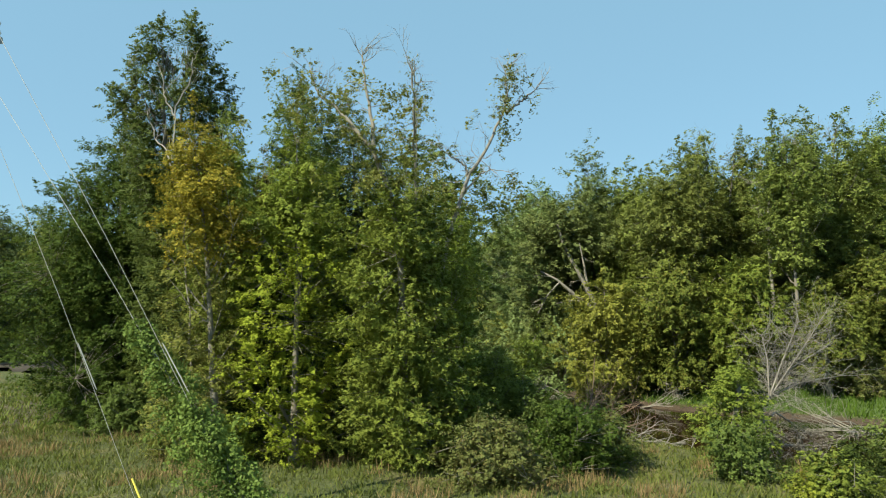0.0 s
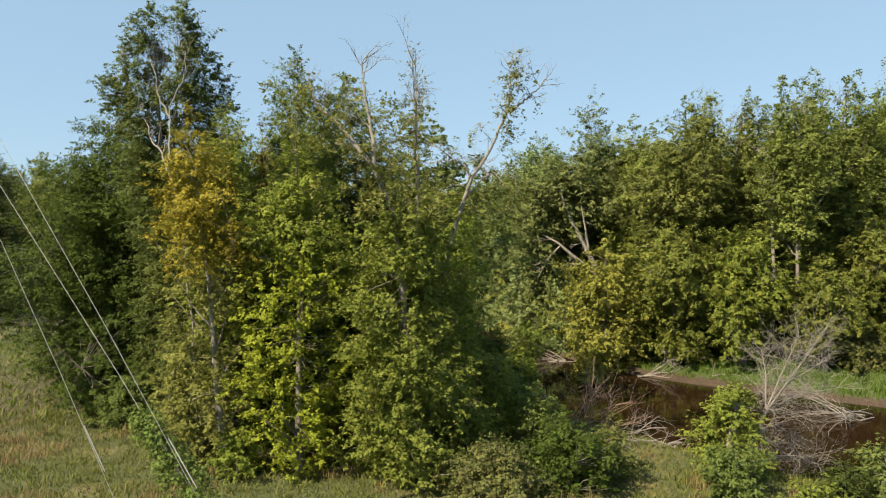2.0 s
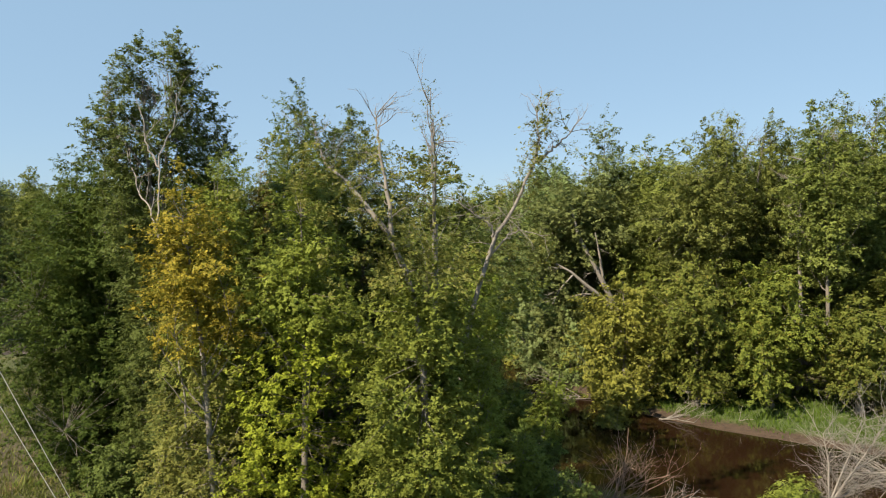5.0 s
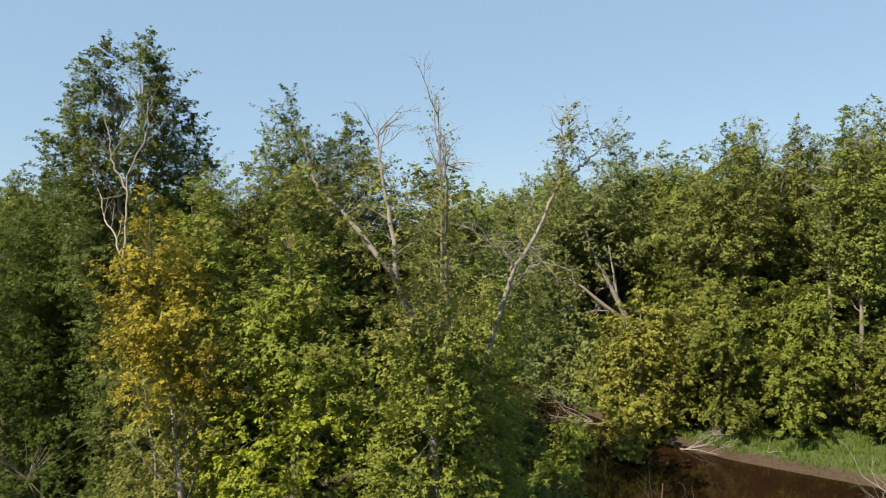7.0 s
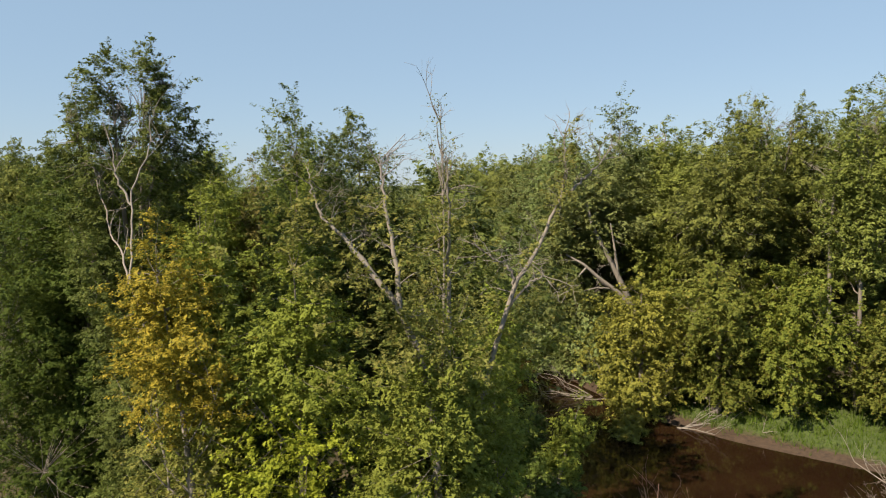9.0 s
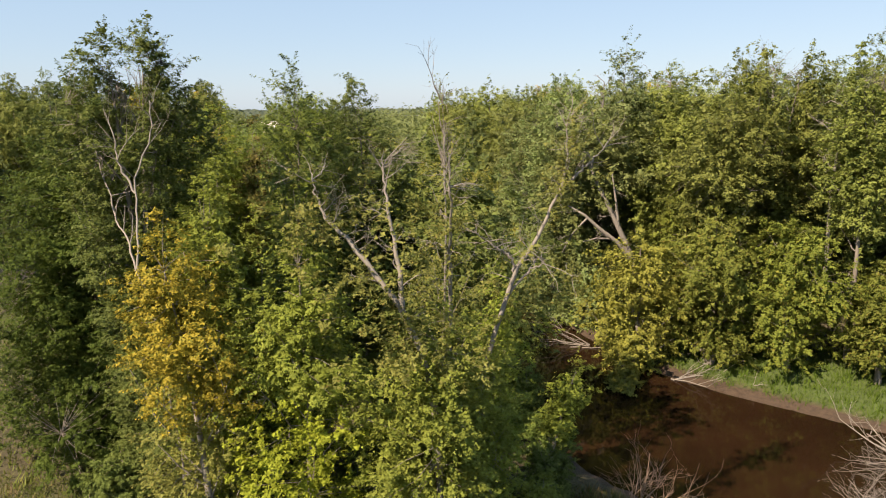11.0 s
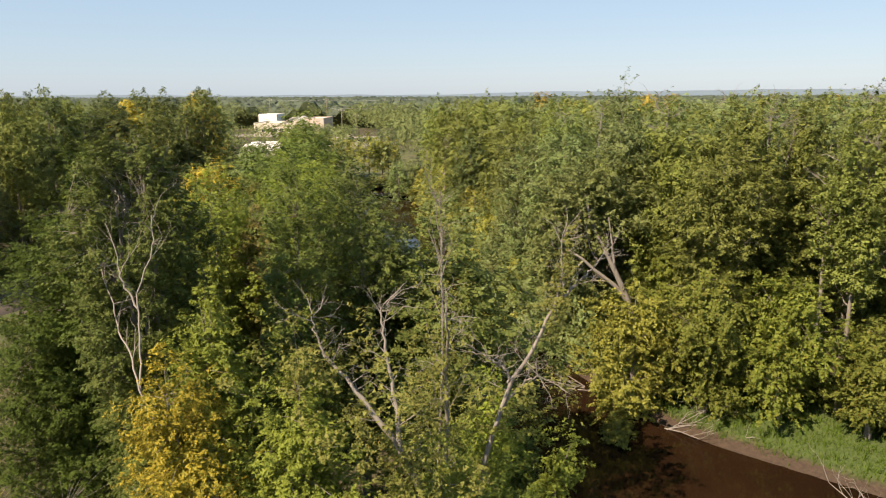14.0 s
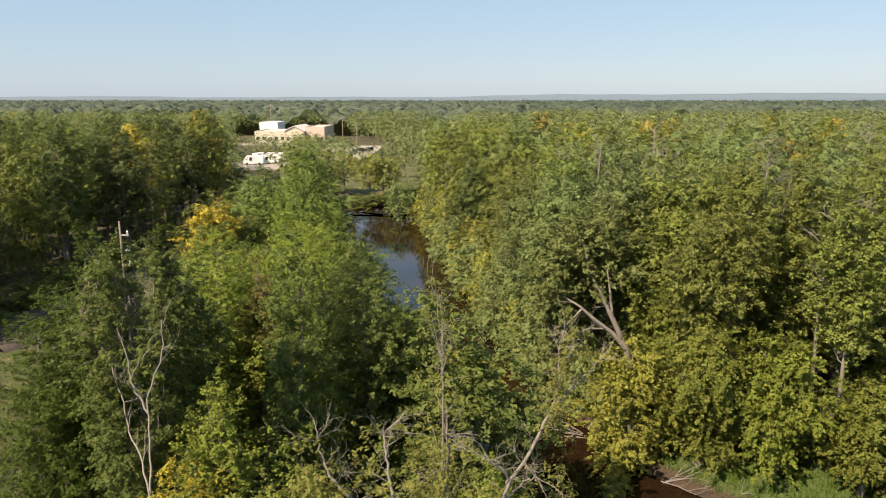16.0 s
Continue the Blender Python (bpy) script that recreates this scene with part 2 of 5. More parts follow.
def ground_material():
    """Meadow, leaf litter, bare bank and mud, told apart by the soil the place has there and by height over the water."""
    m, nt, p = material("meadow_and_bank_soil")
    geo = nt.nodes.new("ShaderNodeNewGeometry")
    pos = geo.outputs["Position"]
    fine, wide = noise_fac(nt, 5.0, 6, pos), noise_fac(nt, 0.35, 4, pos)
    grass = ramp(nt, fine, [(0.3, (0.034, 0.048, 0.012)), (0.6, (0.066, 0.080, 0.021)), (0.8, (0.115, 0.098, 0.04))])
    dry = ramp(nt, fine, [(0.3, (0.11, 0.09, 0.036)), (0.7, (0.20, 0.16, 0.075))])
    grass = mixed(nt, ramp(nt, wide, [(0.5, (0, 0, 0)), (0.66, (0.7, 0.7, 0.7))]), grass, dry)
    litter = ramp(nt, fine, [(0.3, (0.035, 0.030, 0.016)), (0.7, (0.085, 0.075, 0.035))])
    att = nt.nodes.new("ShaderNodeAttribute")
    att.attribute_name = "meadow"
    col = mixed(nt, att.outputs["Fac"], litter, grass)
    lush = nt.nodes.new("ShaderNodeAttribute")
    lush.attribute_name = "lush"
    col = mixed(nt, lush.outputs["Fac"], col, ramp(nt, fine, [(0.3, (0.035, 0.062, 0.012)), (0.7, (0.07, 0.105, 0.02))]))
    mud = ramp(nt, fine, [(0.3, (0.034, 0.022, 0.014)), (0.7, (0.072, 0.048, 0.030))])
    z = nt.nodes.new("ShaderNodeSeparateXYZ")
    nt.links.new(pos, z.inputs[0])
    add = nt.nodes.new("ShaderNodeMath")
    add.operation = "MULTIPLY_ADD"
    nt.links.new(wide, add.inputs[0])
    add.inputs[1].default_value = -0.35
    nt.links.new(z.outputs[2], add.inputs[2])
    col = mixed(nt, ramp(nt, add.outputs[0], [(0.02, (0, 0, 0)), (0.12, (1, 1, 1))]), mud, col)
    nt.links.new(col, p.inputs["Base Color"])
    p.inputs["Roughness"].default_value = 0.95
    bumped(nt, p, fine, 0.9, 0.2)
    return m


WATER, GROUND = water_material(), ground_material()
GRASS_LEAF = leaf_material("meadow_grass_blades", (0.058, 0.078, 0.017), (0.097, 0.120, 0.027), (0.145, 0.158, 0.042), (0.22, 0.16, 0.075), 0.09, patch=0.4, grain=0, gain=1.0, through_share=0.19)
GRASS_LUSH = leaf_material("lush_bank_grass_blades", (0.034, 0.064, 0.010), (0.058, 0.098, 0.014), (0.092, 0.132, 0.022), patch=0.3, grain=0, gain=1.0, through_share=0.19)
GRASS_DRY = leaf_material("dry_tan_grass_blades", (0.13, 0.092, 0.048), (0.20, 0.140, 0.072), (0.29, 0.215, 0.115), patch=0.3, grain=0, gain=1.0, through_share=0.19)


# ---- mesh helpers ----
def quads_mesh(name, verts, faces, flat=False):
    me = bpy.data.meshes.new(name)
    verts, faces = np.asarray(verts, np.float32), np.asarray(faces, np.int32)
    me.vertices.add(len(verts))
    me.vertices.foreach_set("co", verts.ravel())
    me.loops.add(faces.size)
    me.loops.foreach_set("vertex_index", faces.ravel())
    me.polygons.add(len(faces))
    k = faces.shape[1]
    me.polygons.foreach_set("loop_start", np.arange(0, faces.size, k, dtype=np.int32))
    me.polygons.foreach_set("loop_total", np.full(len(faces), k, np.int32))
    me.polygons.foreach_set("use_smooth", np.full(len(faces), not flat))
    me.update(calc_edges=True)
    return me


class Geo:
    """Collects faces of one kind: quads for tubes, boxes and broad leaves, or triangles for small leaves."""

    def __init__(self):
        self.v, self.f, self.n, self.flat = [], [], 0, False

    def add(self, v, f):
        self.v.append(np.asarray(v, float).reshape(-1, 3))
        f = np.asarray(f, int)
        self.f.append(f.reshape(-1, f.shape[-1]) + self.n)
        self.n += len(self.v[-1])

    def tube(self, pts, radii, sides=6):
        pts = np.asarray(pts, float)
        k = len(pts)
        radii = np.broadcast_to(np.asarray(radii, float), (k,))
        d = np.gradient(pts, axis=0)
        d /= np.linalg.norm(d, axis=1, keepdims=True) + 1e-9
        ref = np.array([0.0, 0.0, 1.0]) if abs(d[:, 2]).mean() < 0.8 else np.array([1.0, 0.0, 0.0])
        u = np.cross(d, ref)
        u /= np.linalg.norm(u, axis=1, keepdims=True) + 1e-9
        w = np.cross(d, u)
        a = np.linspace(0, 2 * np.pi, sides, endpoint=False)
        ring = pts[:, None] + radii[:, None, None] * (np.cos(a)[None, :, None] * u[:, None] + np.sin(a)[None, :, None] * w[:, None])
        i, j = np.meshgrid(np.arange(k - 1), np.arange(sides), indexing="ij")
        b = (j + 1) % sides
        self.add(ring.reshape(-1, 3), np.stack([i * sides + j, i * sides + b, (i + 1) * sides + b, (i + 1) * sides + j], -1).reshape(-1, 4))

    def box(self, lo, hi, m=None):
        (x0, y0, z0), (x1, y1, z1) = lo, hi
        self.flat = True
        v = np.array([(x, y, z) for z in (z0, z1) for x, y in ((x0, y0), (x1, y0), (x1, y1), (x0, y1))], float)
        if m is not None:
            v = np.array([m @ Vector(p) for p in v])
        self.add(v, [(3, 2, 1, 0), (4, 5, 6, 7), (0, 1, 5, 4), (1, 2, 6, 5), (2, 3, 7, 6), (3, 0, 4, 7)])

    def mesh(self, name):
        return quads_mesh(name, np.concatenate(self.v), np.concatenate(self.f), self.flat)


def part(name, geo, mat, parent=None, label=""):
    ob = new(name, geo.mesh(name) if isinstance(geo, Geo) else geo)
    ob.data.materials.append(mat)
    if parent is not None:
        ob.parent = parent
    if label:
        ob["label"] = label
    return ob


def unit(v):
    return v / (np.linalg.norm(v, axis=-1, keepdims=True) + 1e-9)


def leaves(geo, rng, centres, radii, per, size, flat=0.65, droop=0.35, outward=1.2, loose=0.3, fine=False):
    """Sprays of single leaves round each centre, most of them in its outer shell. fine: three-cornered leaves for what stands far off."""
    n = len(centres)
    d = unit(rng.normal(size=(n, per, 3)) + np.array([0, 0, 0.25]))
    r = (0.45 + 0.55 * rng.random((n, per, 1)) ** 0.6) * (1 + 0.3 * (rng.random((n, per, 1)) > 0.88))
    o = d * r * np.asarray(radii)[:, None, None]
    o[..., 2] *= flat
    p = (np.asarray(centres)[:, None] + o).reshape(-1, 3)
    out = d.reshape(-1, 3)
    nrm = unit(np.array([0, 0, 0.45]) + outward * out + loose * rng.normal(size=p.shape))
    tan = rng.normal(size=p.shape) + 0.5 * out - np.array([0, 0, droop])
    tan = unit(tan - (tan * nrm).sum(-1, keepdims=True) * nrm)
    side = np.cross(nrm, tan)
    l = size * (0.55 + 0.65 * rng.random((len(p), 1)))
    w = l * (0.65 + 0.35 * rng.random((len(p), 1)))
    if fine:
        v = np.stack([p - tan * l * 0.4 + side * w * 0.6, p + tan * l * 0.6, p - tan * l * 0.4 - side * w * 0.6], 1)
    else:
        v = np.stack([p - tan * l / 2, p + side * w / 2 + nrm * w * 0.2 - tan * l * 0.08, p + tan * l / 2, p - side * w / 2 + nrm * w * 0.2 - tan * l * 0.08], 1)
    geo.add(v.reshape(-1, 3), np.arange(v.shape[0] * v.shape[1]).reshape(-1, v.shape[1]))


def sprays(geo, rng, centres, radii, ways, per, size, twigs=6, spread=0.5, thin=0.14, droop=0.18, up=0.75, loose=0.4, fine=True):
    """Leafy twigs that fan out from each centre along its way, thinning towards their tips."""
    centres, radii, ways = np.asarray(centres, float), np.asarray(radii, float), unit(np.asarray(ways, float))
    n, k = len(centres), max(int(round(per / twigs)), 3)
    if n == 0:
        return
    w = unit(ways[:, None] + spread * rng.normal(size=(n, twigs, 3)))
    start = centres[:, None] + radii[:, None, None] * (0.30 * rng.normal(size=(n, twigs, 3)) - 0.6 * ways[:, None])
    length = radii[:, None] * rng.uniform(0.8, 1.75, (n, twigs))
    q = 0.05 + rng.random((n, twigs, k)) ** 0.85
    p = start[:, :, None] + w[:, :, None] * (length[..., None] * q)[..., None]
    p[..., 2] -= droop * length[..., None] * q ** 2
    p += rng.normal(size=p.shape) * (thin * radii[:, None, None] * (1.3 - q))[..., None]
    p = p.reshape(-1, 3)
    out = np.repeat(w.reshape(-1, 3), k, 0)
    nrm = unit(np.array([0, 0, up]) + 0.5 * out + loose * rng.normal(size=p.shape))
    tan = 0.8 * rng.normal(size=p.shape) + out - np.array([0, 0, 0.3])
    tan = unit(tan - (tan * nrm).sum(-1, keepdims=True) * nrm)
    side = np.cross(nrm, tan)
    l = 1.12 * size * (0.55 + 0.65 * rng.random((len(p), 1)))
    b = l * (0.6 + 0.35 * rng.random((len(p), 1)))
    if fine:
        v = np.stack([p - tan * l * 0.4 + side * b * 0.6, p + tan * l * 0.6, p - tan * l * 0.4 - side * b * 0.6], 1)
    else:
        v = np.stack([p - tan * l / 2, p + side * b / 2 + nrm * b * 0.2 - tan * l * 0.08, p + tan * l / 2, p - side * b / 2 + nrm * b * 0.2 - tan * l * 0.08], 1)
    geo.add(v.reshape(-1, 3), np.arange(v.shape[0] * v.shape[1]).reshape(-1, v.shape[1]))


def curve(a, b, rise, wob, rng, k=6):
    t = np.linspace(0, 1, k)[:, None]
    p = np.asarray(a) * (1 - t) + np.asarray(b) * t
    p[:, 2] += rise * (4 * t * (1 - t))[:, 0]
    p[1:-1] += rng.normal(scale=wob, size=(k - 2, 3))
    return p


def smooth_line(pts, k=4):
    pts = np.asarray(pts, float)
    q = np.linspace(0, len(pts) - 1, k * len(pts))
    return np.stack([np.interp(q, np.arange(len(pts)), pts[:, c]) for c in range(3)], -1)


def bare(geo, rng, start, way, length, r, depth, bend=0.25, sides=4, split=3, twigs=None):
    """A leafless branch that forks into finer ones, which go to twigs where that is given."""
    k = 4
    pts = [np.asarray(start, float)]
    way = np.asarray(way, float)
    for _ in range(k):
        way = unit(way + rng.normal(scale=bend, size=3) * 0.5)
        pts.append(pts[-1] + way * length / k)
    geo.tube(pts, np.linspace(r, r * 0.45, k + 1), sides)
    if depth > 0:
        for _ in range(split):
            a = rng.integers(1, k + 1)
            bare(twigs or geo, rng, pts[a], unit(way + rng.normal(scale=0.55, size=3)), length * rng.uniform(0.45, 0.75), r * 0.5, depth - 1, bend, 3, split)


def make_tree(name, label, base, h, profile, seed, leaf, bark=BARK, clusters=160, per=70, size=0.16, cr=(0.45, 0.85), r0=0.18,
              lean=(0.0, 0.0), limbs=14, squash=(1.0, 1.0), trunk_top=0.88, light=False, inner=0.25, category="tree", group="", snags=0,
              lobes=0.22, fork=None, gaps=0.35, second=None, top_only=0.0, fine=True, apart=0.56, fill=True, rise=0.75, spread=0.5, twigs=6):
    """A tree with a tapered trunk, limbs and sprays of leaves that fill the profile of (share of height, radius).
    fork: (share of height, metres, share) at which the top parts in two, how far, and how much lower one half stays. second: (share, leaf material) of another leaf colour below it. rise: how steeply the leafy twigs point up (below nought: hanging)."""
    per, size = (per, 0.86 * size) if light else (int(1.1 * per), 0.82 * size)
    rng = np.random.default_rng(seed)
    base = np.array([base[0], base[1], base[2] - 0.15])
    hs, rs = np.array(profile).T
    ph = rng.uniform(0, 6.28, 8)

    def axis(f, side=0.0):
        f = np.asarray(f, float)
        wob = 0.012 * h
        p = np.stack([lean[0] * f + wob * np.sin(5 * f + ph[0]) * f, lean[1] * f + wob * np.sin(4.3 * f + ph[1]) * f, h * f], -1)
        if fork:
            go = np.clip((f - fork[0]) / (1 - fork[0]), 0, 1) ** 0.7 * fork[1] * side
            p[..., 0] += go
            p[..., 2] -= np.where(np.asarray(side) > 0, fork[2] * h, 0) * np.clip((f - fork[0]) / (1 - fork[0]), 0, 1)
        return p

    f = rng.choice(np.linspace(hs[0], hs[-1], 200), clusters * 8)
    f = f[rng.random(len(f)) < (np.interp(f, hs, rs) + 0.15) / (rs.max() + 0.15)]
    a = rng.uniform(0, 2 * np.pi, len(f))
    R = np.interp(f, hs, rs) * (1 + lobes * np.sin(2 * a + ph[2] + 6 * f) + 0.6 * lobes * np.sin(3 * a + ph[3] - 11 * f) + 0.4 * lobes * np.sin(5 * a + ph[4] + 17 * f))
    hole = np.sin(2 * a + ph[4] + 2.1 * h * f * 0.6) * np.sin(1.7 * h * f * 0.55 + ph[5] + a) + 0.4 * np.sin(3 * a + ph[6] + h * f)
    keep = hole > -1.0 + gaps
    f, a, R = f[keep][: clusters * 3], a[keep][: clusters * 3], R[keep][: clusters * 3]
    size_c = rng.uniform(*cr, len(f))
    rr = np.maximum(R * (inner + (1 - inner) * rng.random(len(f)) ** 0.45) - size_c * 0.4, 0.05)
    side = np.where(np.cos(a) > 0, 1.0, -1.0) if fork else np.zeros(len(f))
    c = axis(f, side) + np.stack([np.cos(a) * rr * squash[0], np.sin(a) * rr * squash[1], rng.normal(scale=0.02 * h, size=len(f))], -1)
    c[:, 2] = np.maximum(c[:, 2], 0.35)
    kept = []
    for q in range(len(f)):
        if len(kept) >= clusters:
            break
        if not kept or (np.linalg.norm(c[kept] - c[q], axis=1) > apart * (size_c[kept] + size_c[q])).all():
            kept.append(q)
    f, size_c, rr, side, c = f[kept], size_c[kept], rr[kept], side[kept], c[kept]
    tree = new(name)
    tree.location = base
    wood, rest, dead, crown = Geo(), Geo(), Geo(), Geo()
    ft = np.concatenate([[0, 0.02], np.linspace(0.06, trunk_top, 10)])
    rt = lambda q: r0 * (1 - 0.88 * np.clip(q / trunk_top, 0, 1)) * (1 + 0.45 * np.exp(-np.asarray(q) * h / 0.5))
    wood.tube(axis(ft, -1.0 if fork else 0.0), rt(ft), 5 if light else 8)
    part("trunk", wood, bark, tree)
    nodes = [axis(np.linspace(max(hs[0], 0.1), trunk_top, 12))]
    if fork:
        g = Geo()
        fo = np.linspace(fork[0] * 0.95, 0.93, 8)
        g.tube(axis(fo, 1.0), rt(fo) * 0.85, 6)
        part("limb", g, bark, tree)
    for q in rng.permutation(len(f))[: max(limbs, 1)]:
        fs = float(np.clip(f[q] - 0.08 - 0.7 * rr[q] / h, 0.08, trunk_top * 0.96))
        root = axis(fs, side[q])
        pts = curve(root, root + (c[q] - root) * (0.8 if fill else 1.0), -0.08 * rr[q] + 0.02, 0.05 * rr[q] / 3, rng)
        r = max(0.45 * float(rt(fs)) * min(1, rr[q] / 2 + 0.3), 0.016)
        g = rest if light else Geo()
        g.tube(pts, np.linspace(r, 0.008, 6), 4 if light else 5)
        if not light:
            part("limb", g, bark, tree)
        nodes.append(pts[1:])
    if not light:
        nodes = np.concatenate(nodes)
        near = np.argmin(((c[:, None] - nodes[None]) ** 2).sum(-1), 1)
        for q, m in enumerate(near):
            if np.linalg.norm(c[q] - nodes[m]) > 0.3:
                rest.tube([nodes[m], (nodes[m] + c[q]) / 2 + rng.normal(scale=0.06, size=3), c[q]], (0.012, 0.009, 0.004), 3)
    for n in range(snags):
        q = rng.uniform(0.75, 0.97)
        bare(dead, rng, axis(min(q, trunk_top), (-1.0) ** n if fork else 0.0), unit(np.array([rng.normal(scale=0.3), rng.normal(scale=0.3), 1.0])), h * rng.uniform(0.04, 0.09), 0.022, 2, 0.2)
    if dead.n:
        part("dead_branchwork", dead, TWIG_GREY, tree)["kind"] = "stuff"
    if rest.n:
        part("branchwork", rest, bark, tree)["kind"] = "stuff"
    if top_only:
        low = f < top_only
        c, size_c, f, side = c[~low], size_c[~low], f[~low], side[~low]
    low = (f + rng.normal(scale=0.04, size=len(f)) < second[0]) if second else np.zeros(len(f), bool)
    ways = unit((c - axis(f, side)) * (1, 1, 0) + 1e-6) + np.array([0, 0, 1.0]) * (rise + 0.9 * np.clip(f - 0.7, 0, 1))[:, None] + rng.normal(scale=0.3, size=c.shape)
    sprays(crown, rng, c[~low], size_c[~low], ways[~low], per, size, twigs, spread, fine=fine)
    mid = axis(np.clip(f - 0.03, 0, 1), side) * 0.45 + c * 0.55
    deep = ~low & (np.interp(f, hs, rs) > 0.6 * rs.max()) if fill else low & ~low
    leaves(crown, rng, mid[deep], size_c[deep], max(per // 4, 4), 1.9 * size, 1.0, fine=True)
    part("crown", crown, leaf, tree)
    if low.any():
        g = Geo()
        sprays(g, rng, c[low], size_c[low], ways[low], per, size, twigs, spread, fine=fine)
        part("lower_crown", g, second[1], tree)
    return tagged(tree, label, category, group)


# ---- the lie of the land ----
RIVER = np.array([(70, -6, 9), (45, 8, 9), (28, 16, 8.5), (16.7, 23.2, 7.1), (9.7, 29.9, 6.1), (5.2, 37, 4.4), (2.6, 45, 4.2), (0.4, 53, 4.0),
                  (-3.0, 63, 5.0), (-7.5, 78, 6.6), (-12, 100, 7.5), (-16.5, 121, 8.0), (-17.5, 130, 7.5), (-8, 137, 5.5), (20, 142, 5.5), (120, 150, 6)], float)


def shore(x, y):
    """Metres from the water's edge: below nought in the river. And the side: 1 on the far, right-hand bank."""
    x, y = np.asarray(x, float), np.asarray(y, float)
    best, side = np.full(x.shape, 1e9), np.zeros(x.shape)
    for (ax, ay, aw), (bx, by, bw) in zip(RIVER[:-1], RIVER[1:]):
        dx, dy = bx - ax, by - ay
        t = np.clip(((x - ax) * dx + (y - ay) * dy) / (dx * dx + dy * dy), 0, 1)
        d = np.hypot(x - ax - t * dx, y - ay - t * dy) - (aw + t * (bw - aw))
        s = dx * (y - ay) - dy * (x - ax) < 0
        side = np.where(d < best, s, side)
        best = np.minimum(best, d)
    return best, side


def rail_x(y):
    return -43.4 + 0.078 * np.asarray(y, float)


def ground_z(x, y):
    x, y = np.asarray(x, float), np.asarray(y, float)
    d, side = shore(x, y)
    near = np.clip(d / 2.2, 0, 1)
    far = np.clip(d / 6.0, 0, 1)
    z = np.where(side > 0, 1.0 * far ** 0.8, 0.85 * near ** 0.7)
    z = np.where(d < 0, -np.clip(-d / 3.0, 0, 1) * 0.9, z)
    lump = 0.10 * np.sin(0.9 * x + 0.4 * y) * np.sin(0.7 * y - 0.3 * x) + 0.05 * np.sin(2.1 * x + 1.3) * np.sin(1.9 * y)
    z = z + lump * np.clip(d / 3, 0, 1)
    rail = np.exp(-((x - rail_x(y)) / 5.5) ** 4)
    return z + 0.5 * rail


def gz(x, y):
    return float(ground_z(np.array([x]), np.array([y]))[0])


def steps(lo, hi, fine, far):
    inner = np.arange(lo, hi + 1e-6, fine)
    grow = np.cumsum(fine * 1.35 ** np.arange(1, 40))
    grow = grow[grow < far]
    return np.concatenate([(lo - grow)[::-1], inner, hi + grow])


def build_ground():
    xs, ys = steps(-62, 62, 0.9, 4700), steps(-14, 150, 0.9, 4700)
    X, Y = np.meshgrid(xs, ys, indexing="xy")
    Z = ground_z(X, Y)
    nx, ny = len(xs), len(ys)
    i, j = np.meshgrid(np.arange(nx - 1), np.arange(ny - 1), indexing="xy")
    q = (j * nx + i).ravel()
    me = quads_mesh("ground", np.stack([X, Y, Z], -1).reshape(-1, 3), np.stack([q, q + 1, q + nx + 1, q + nx], -1))
    d, side = shore(X, Y)
    open_land = np.clip((25 - Y) / 6, 0, 1) * (side < 0.5)
    open_land = np.maximum(open_land, np.clip((X + 15 + 0.25 * Y) / -6, 0, 1) * np.clip((X - rail_x(Y) + 3) / 2, 0, 1) * (Y < 75))
    open_land = np.maximum(open_land, ((Y > 142) & (Y < 230) & (X < -14) & (X > -48)).astype(float))
    lush = (side > 0.5) * np.clip((d - 0.4) / 0.7, 0, 1) * np.clip((7.5 - d) / 2, 0, 1) * (Y < 60)
    lush = np.maximum(lush, ((Y > 122) & (Y < 168) & (X < 2) & (d > 0.1) & (d < 9)).astype(float))
    for nm, val in (("meadow", open_land), ("lush", lush)):
        at = me.attributes.new(nm, "FLOAT", "POINT")
        at.data.foreach_set("value", val.ravel().astype(np.float32))
    me.polygons.foreach_set("use_smooth", np.ones(len(me.polygons), bool))
    ob = part("ground", me, GROUND)
    tagged(ob, "rough grassy meadow, muddy river bank and leaf-strewn forest floor", "ground", kind="structure")


build_ground()


def build_water():
    fine = np.concatenate([np.linspace(RIVER[k], RIVER[k + 1], 8, endpoint=False) for k in range(len(RIVER) - 1)] + [RIVER[-1:]])
    d = unit(np.gradient(fine[:, :2], axis=0))
    n = np.stack([-d[:, 1], d[:, 0]], -1)
    w = fine[:, 2:3] + 2.0
    k = len(fine)
    v = np.concatenate([np.c_[fine[:, :2] + n * w, np.zeros(k)], np.c_[fine[:, :2] - n * w, np.zeros(k)]])
    i = np.arange(k - 1)
    ob = part("water", quads_mesh("water", v, np.stack([i, i + 1, i + 1 + k, i + k], -1)[:, ::-1]), WATER)
    tagged(ob, "still dark brown river water with a faint ripple", "water", kind="structure")


build_water()

# ---- trees near the meadow ----
COL = [(0.03, 1.1), (0.10, 1.6), (0.35, 1.9), (0.6, 1.8), (0.8, 1.4), (0.93, 0.8), (1.0, 0.2)]
BROAD = [(0.025, 3.4), (0.07, 4.3), (0.16, 4.6), (0.3, 4.7), (0.45, 4.5), (0.6, 4.0), (0.75, 3.2), (0.88, 2.0), (1.0, 0.6)]
ROUND = [(0.12, 1.6), (0.3, 2.8), (0.55, 3.6), (0.75, 3.4), (0.9, 2.3), (1.0, 0.8)]


def scaled(profile, k):
    return [(f, r * k) for f, r in profile]


def at(x, y):
    return (x, y, gz(x, y))


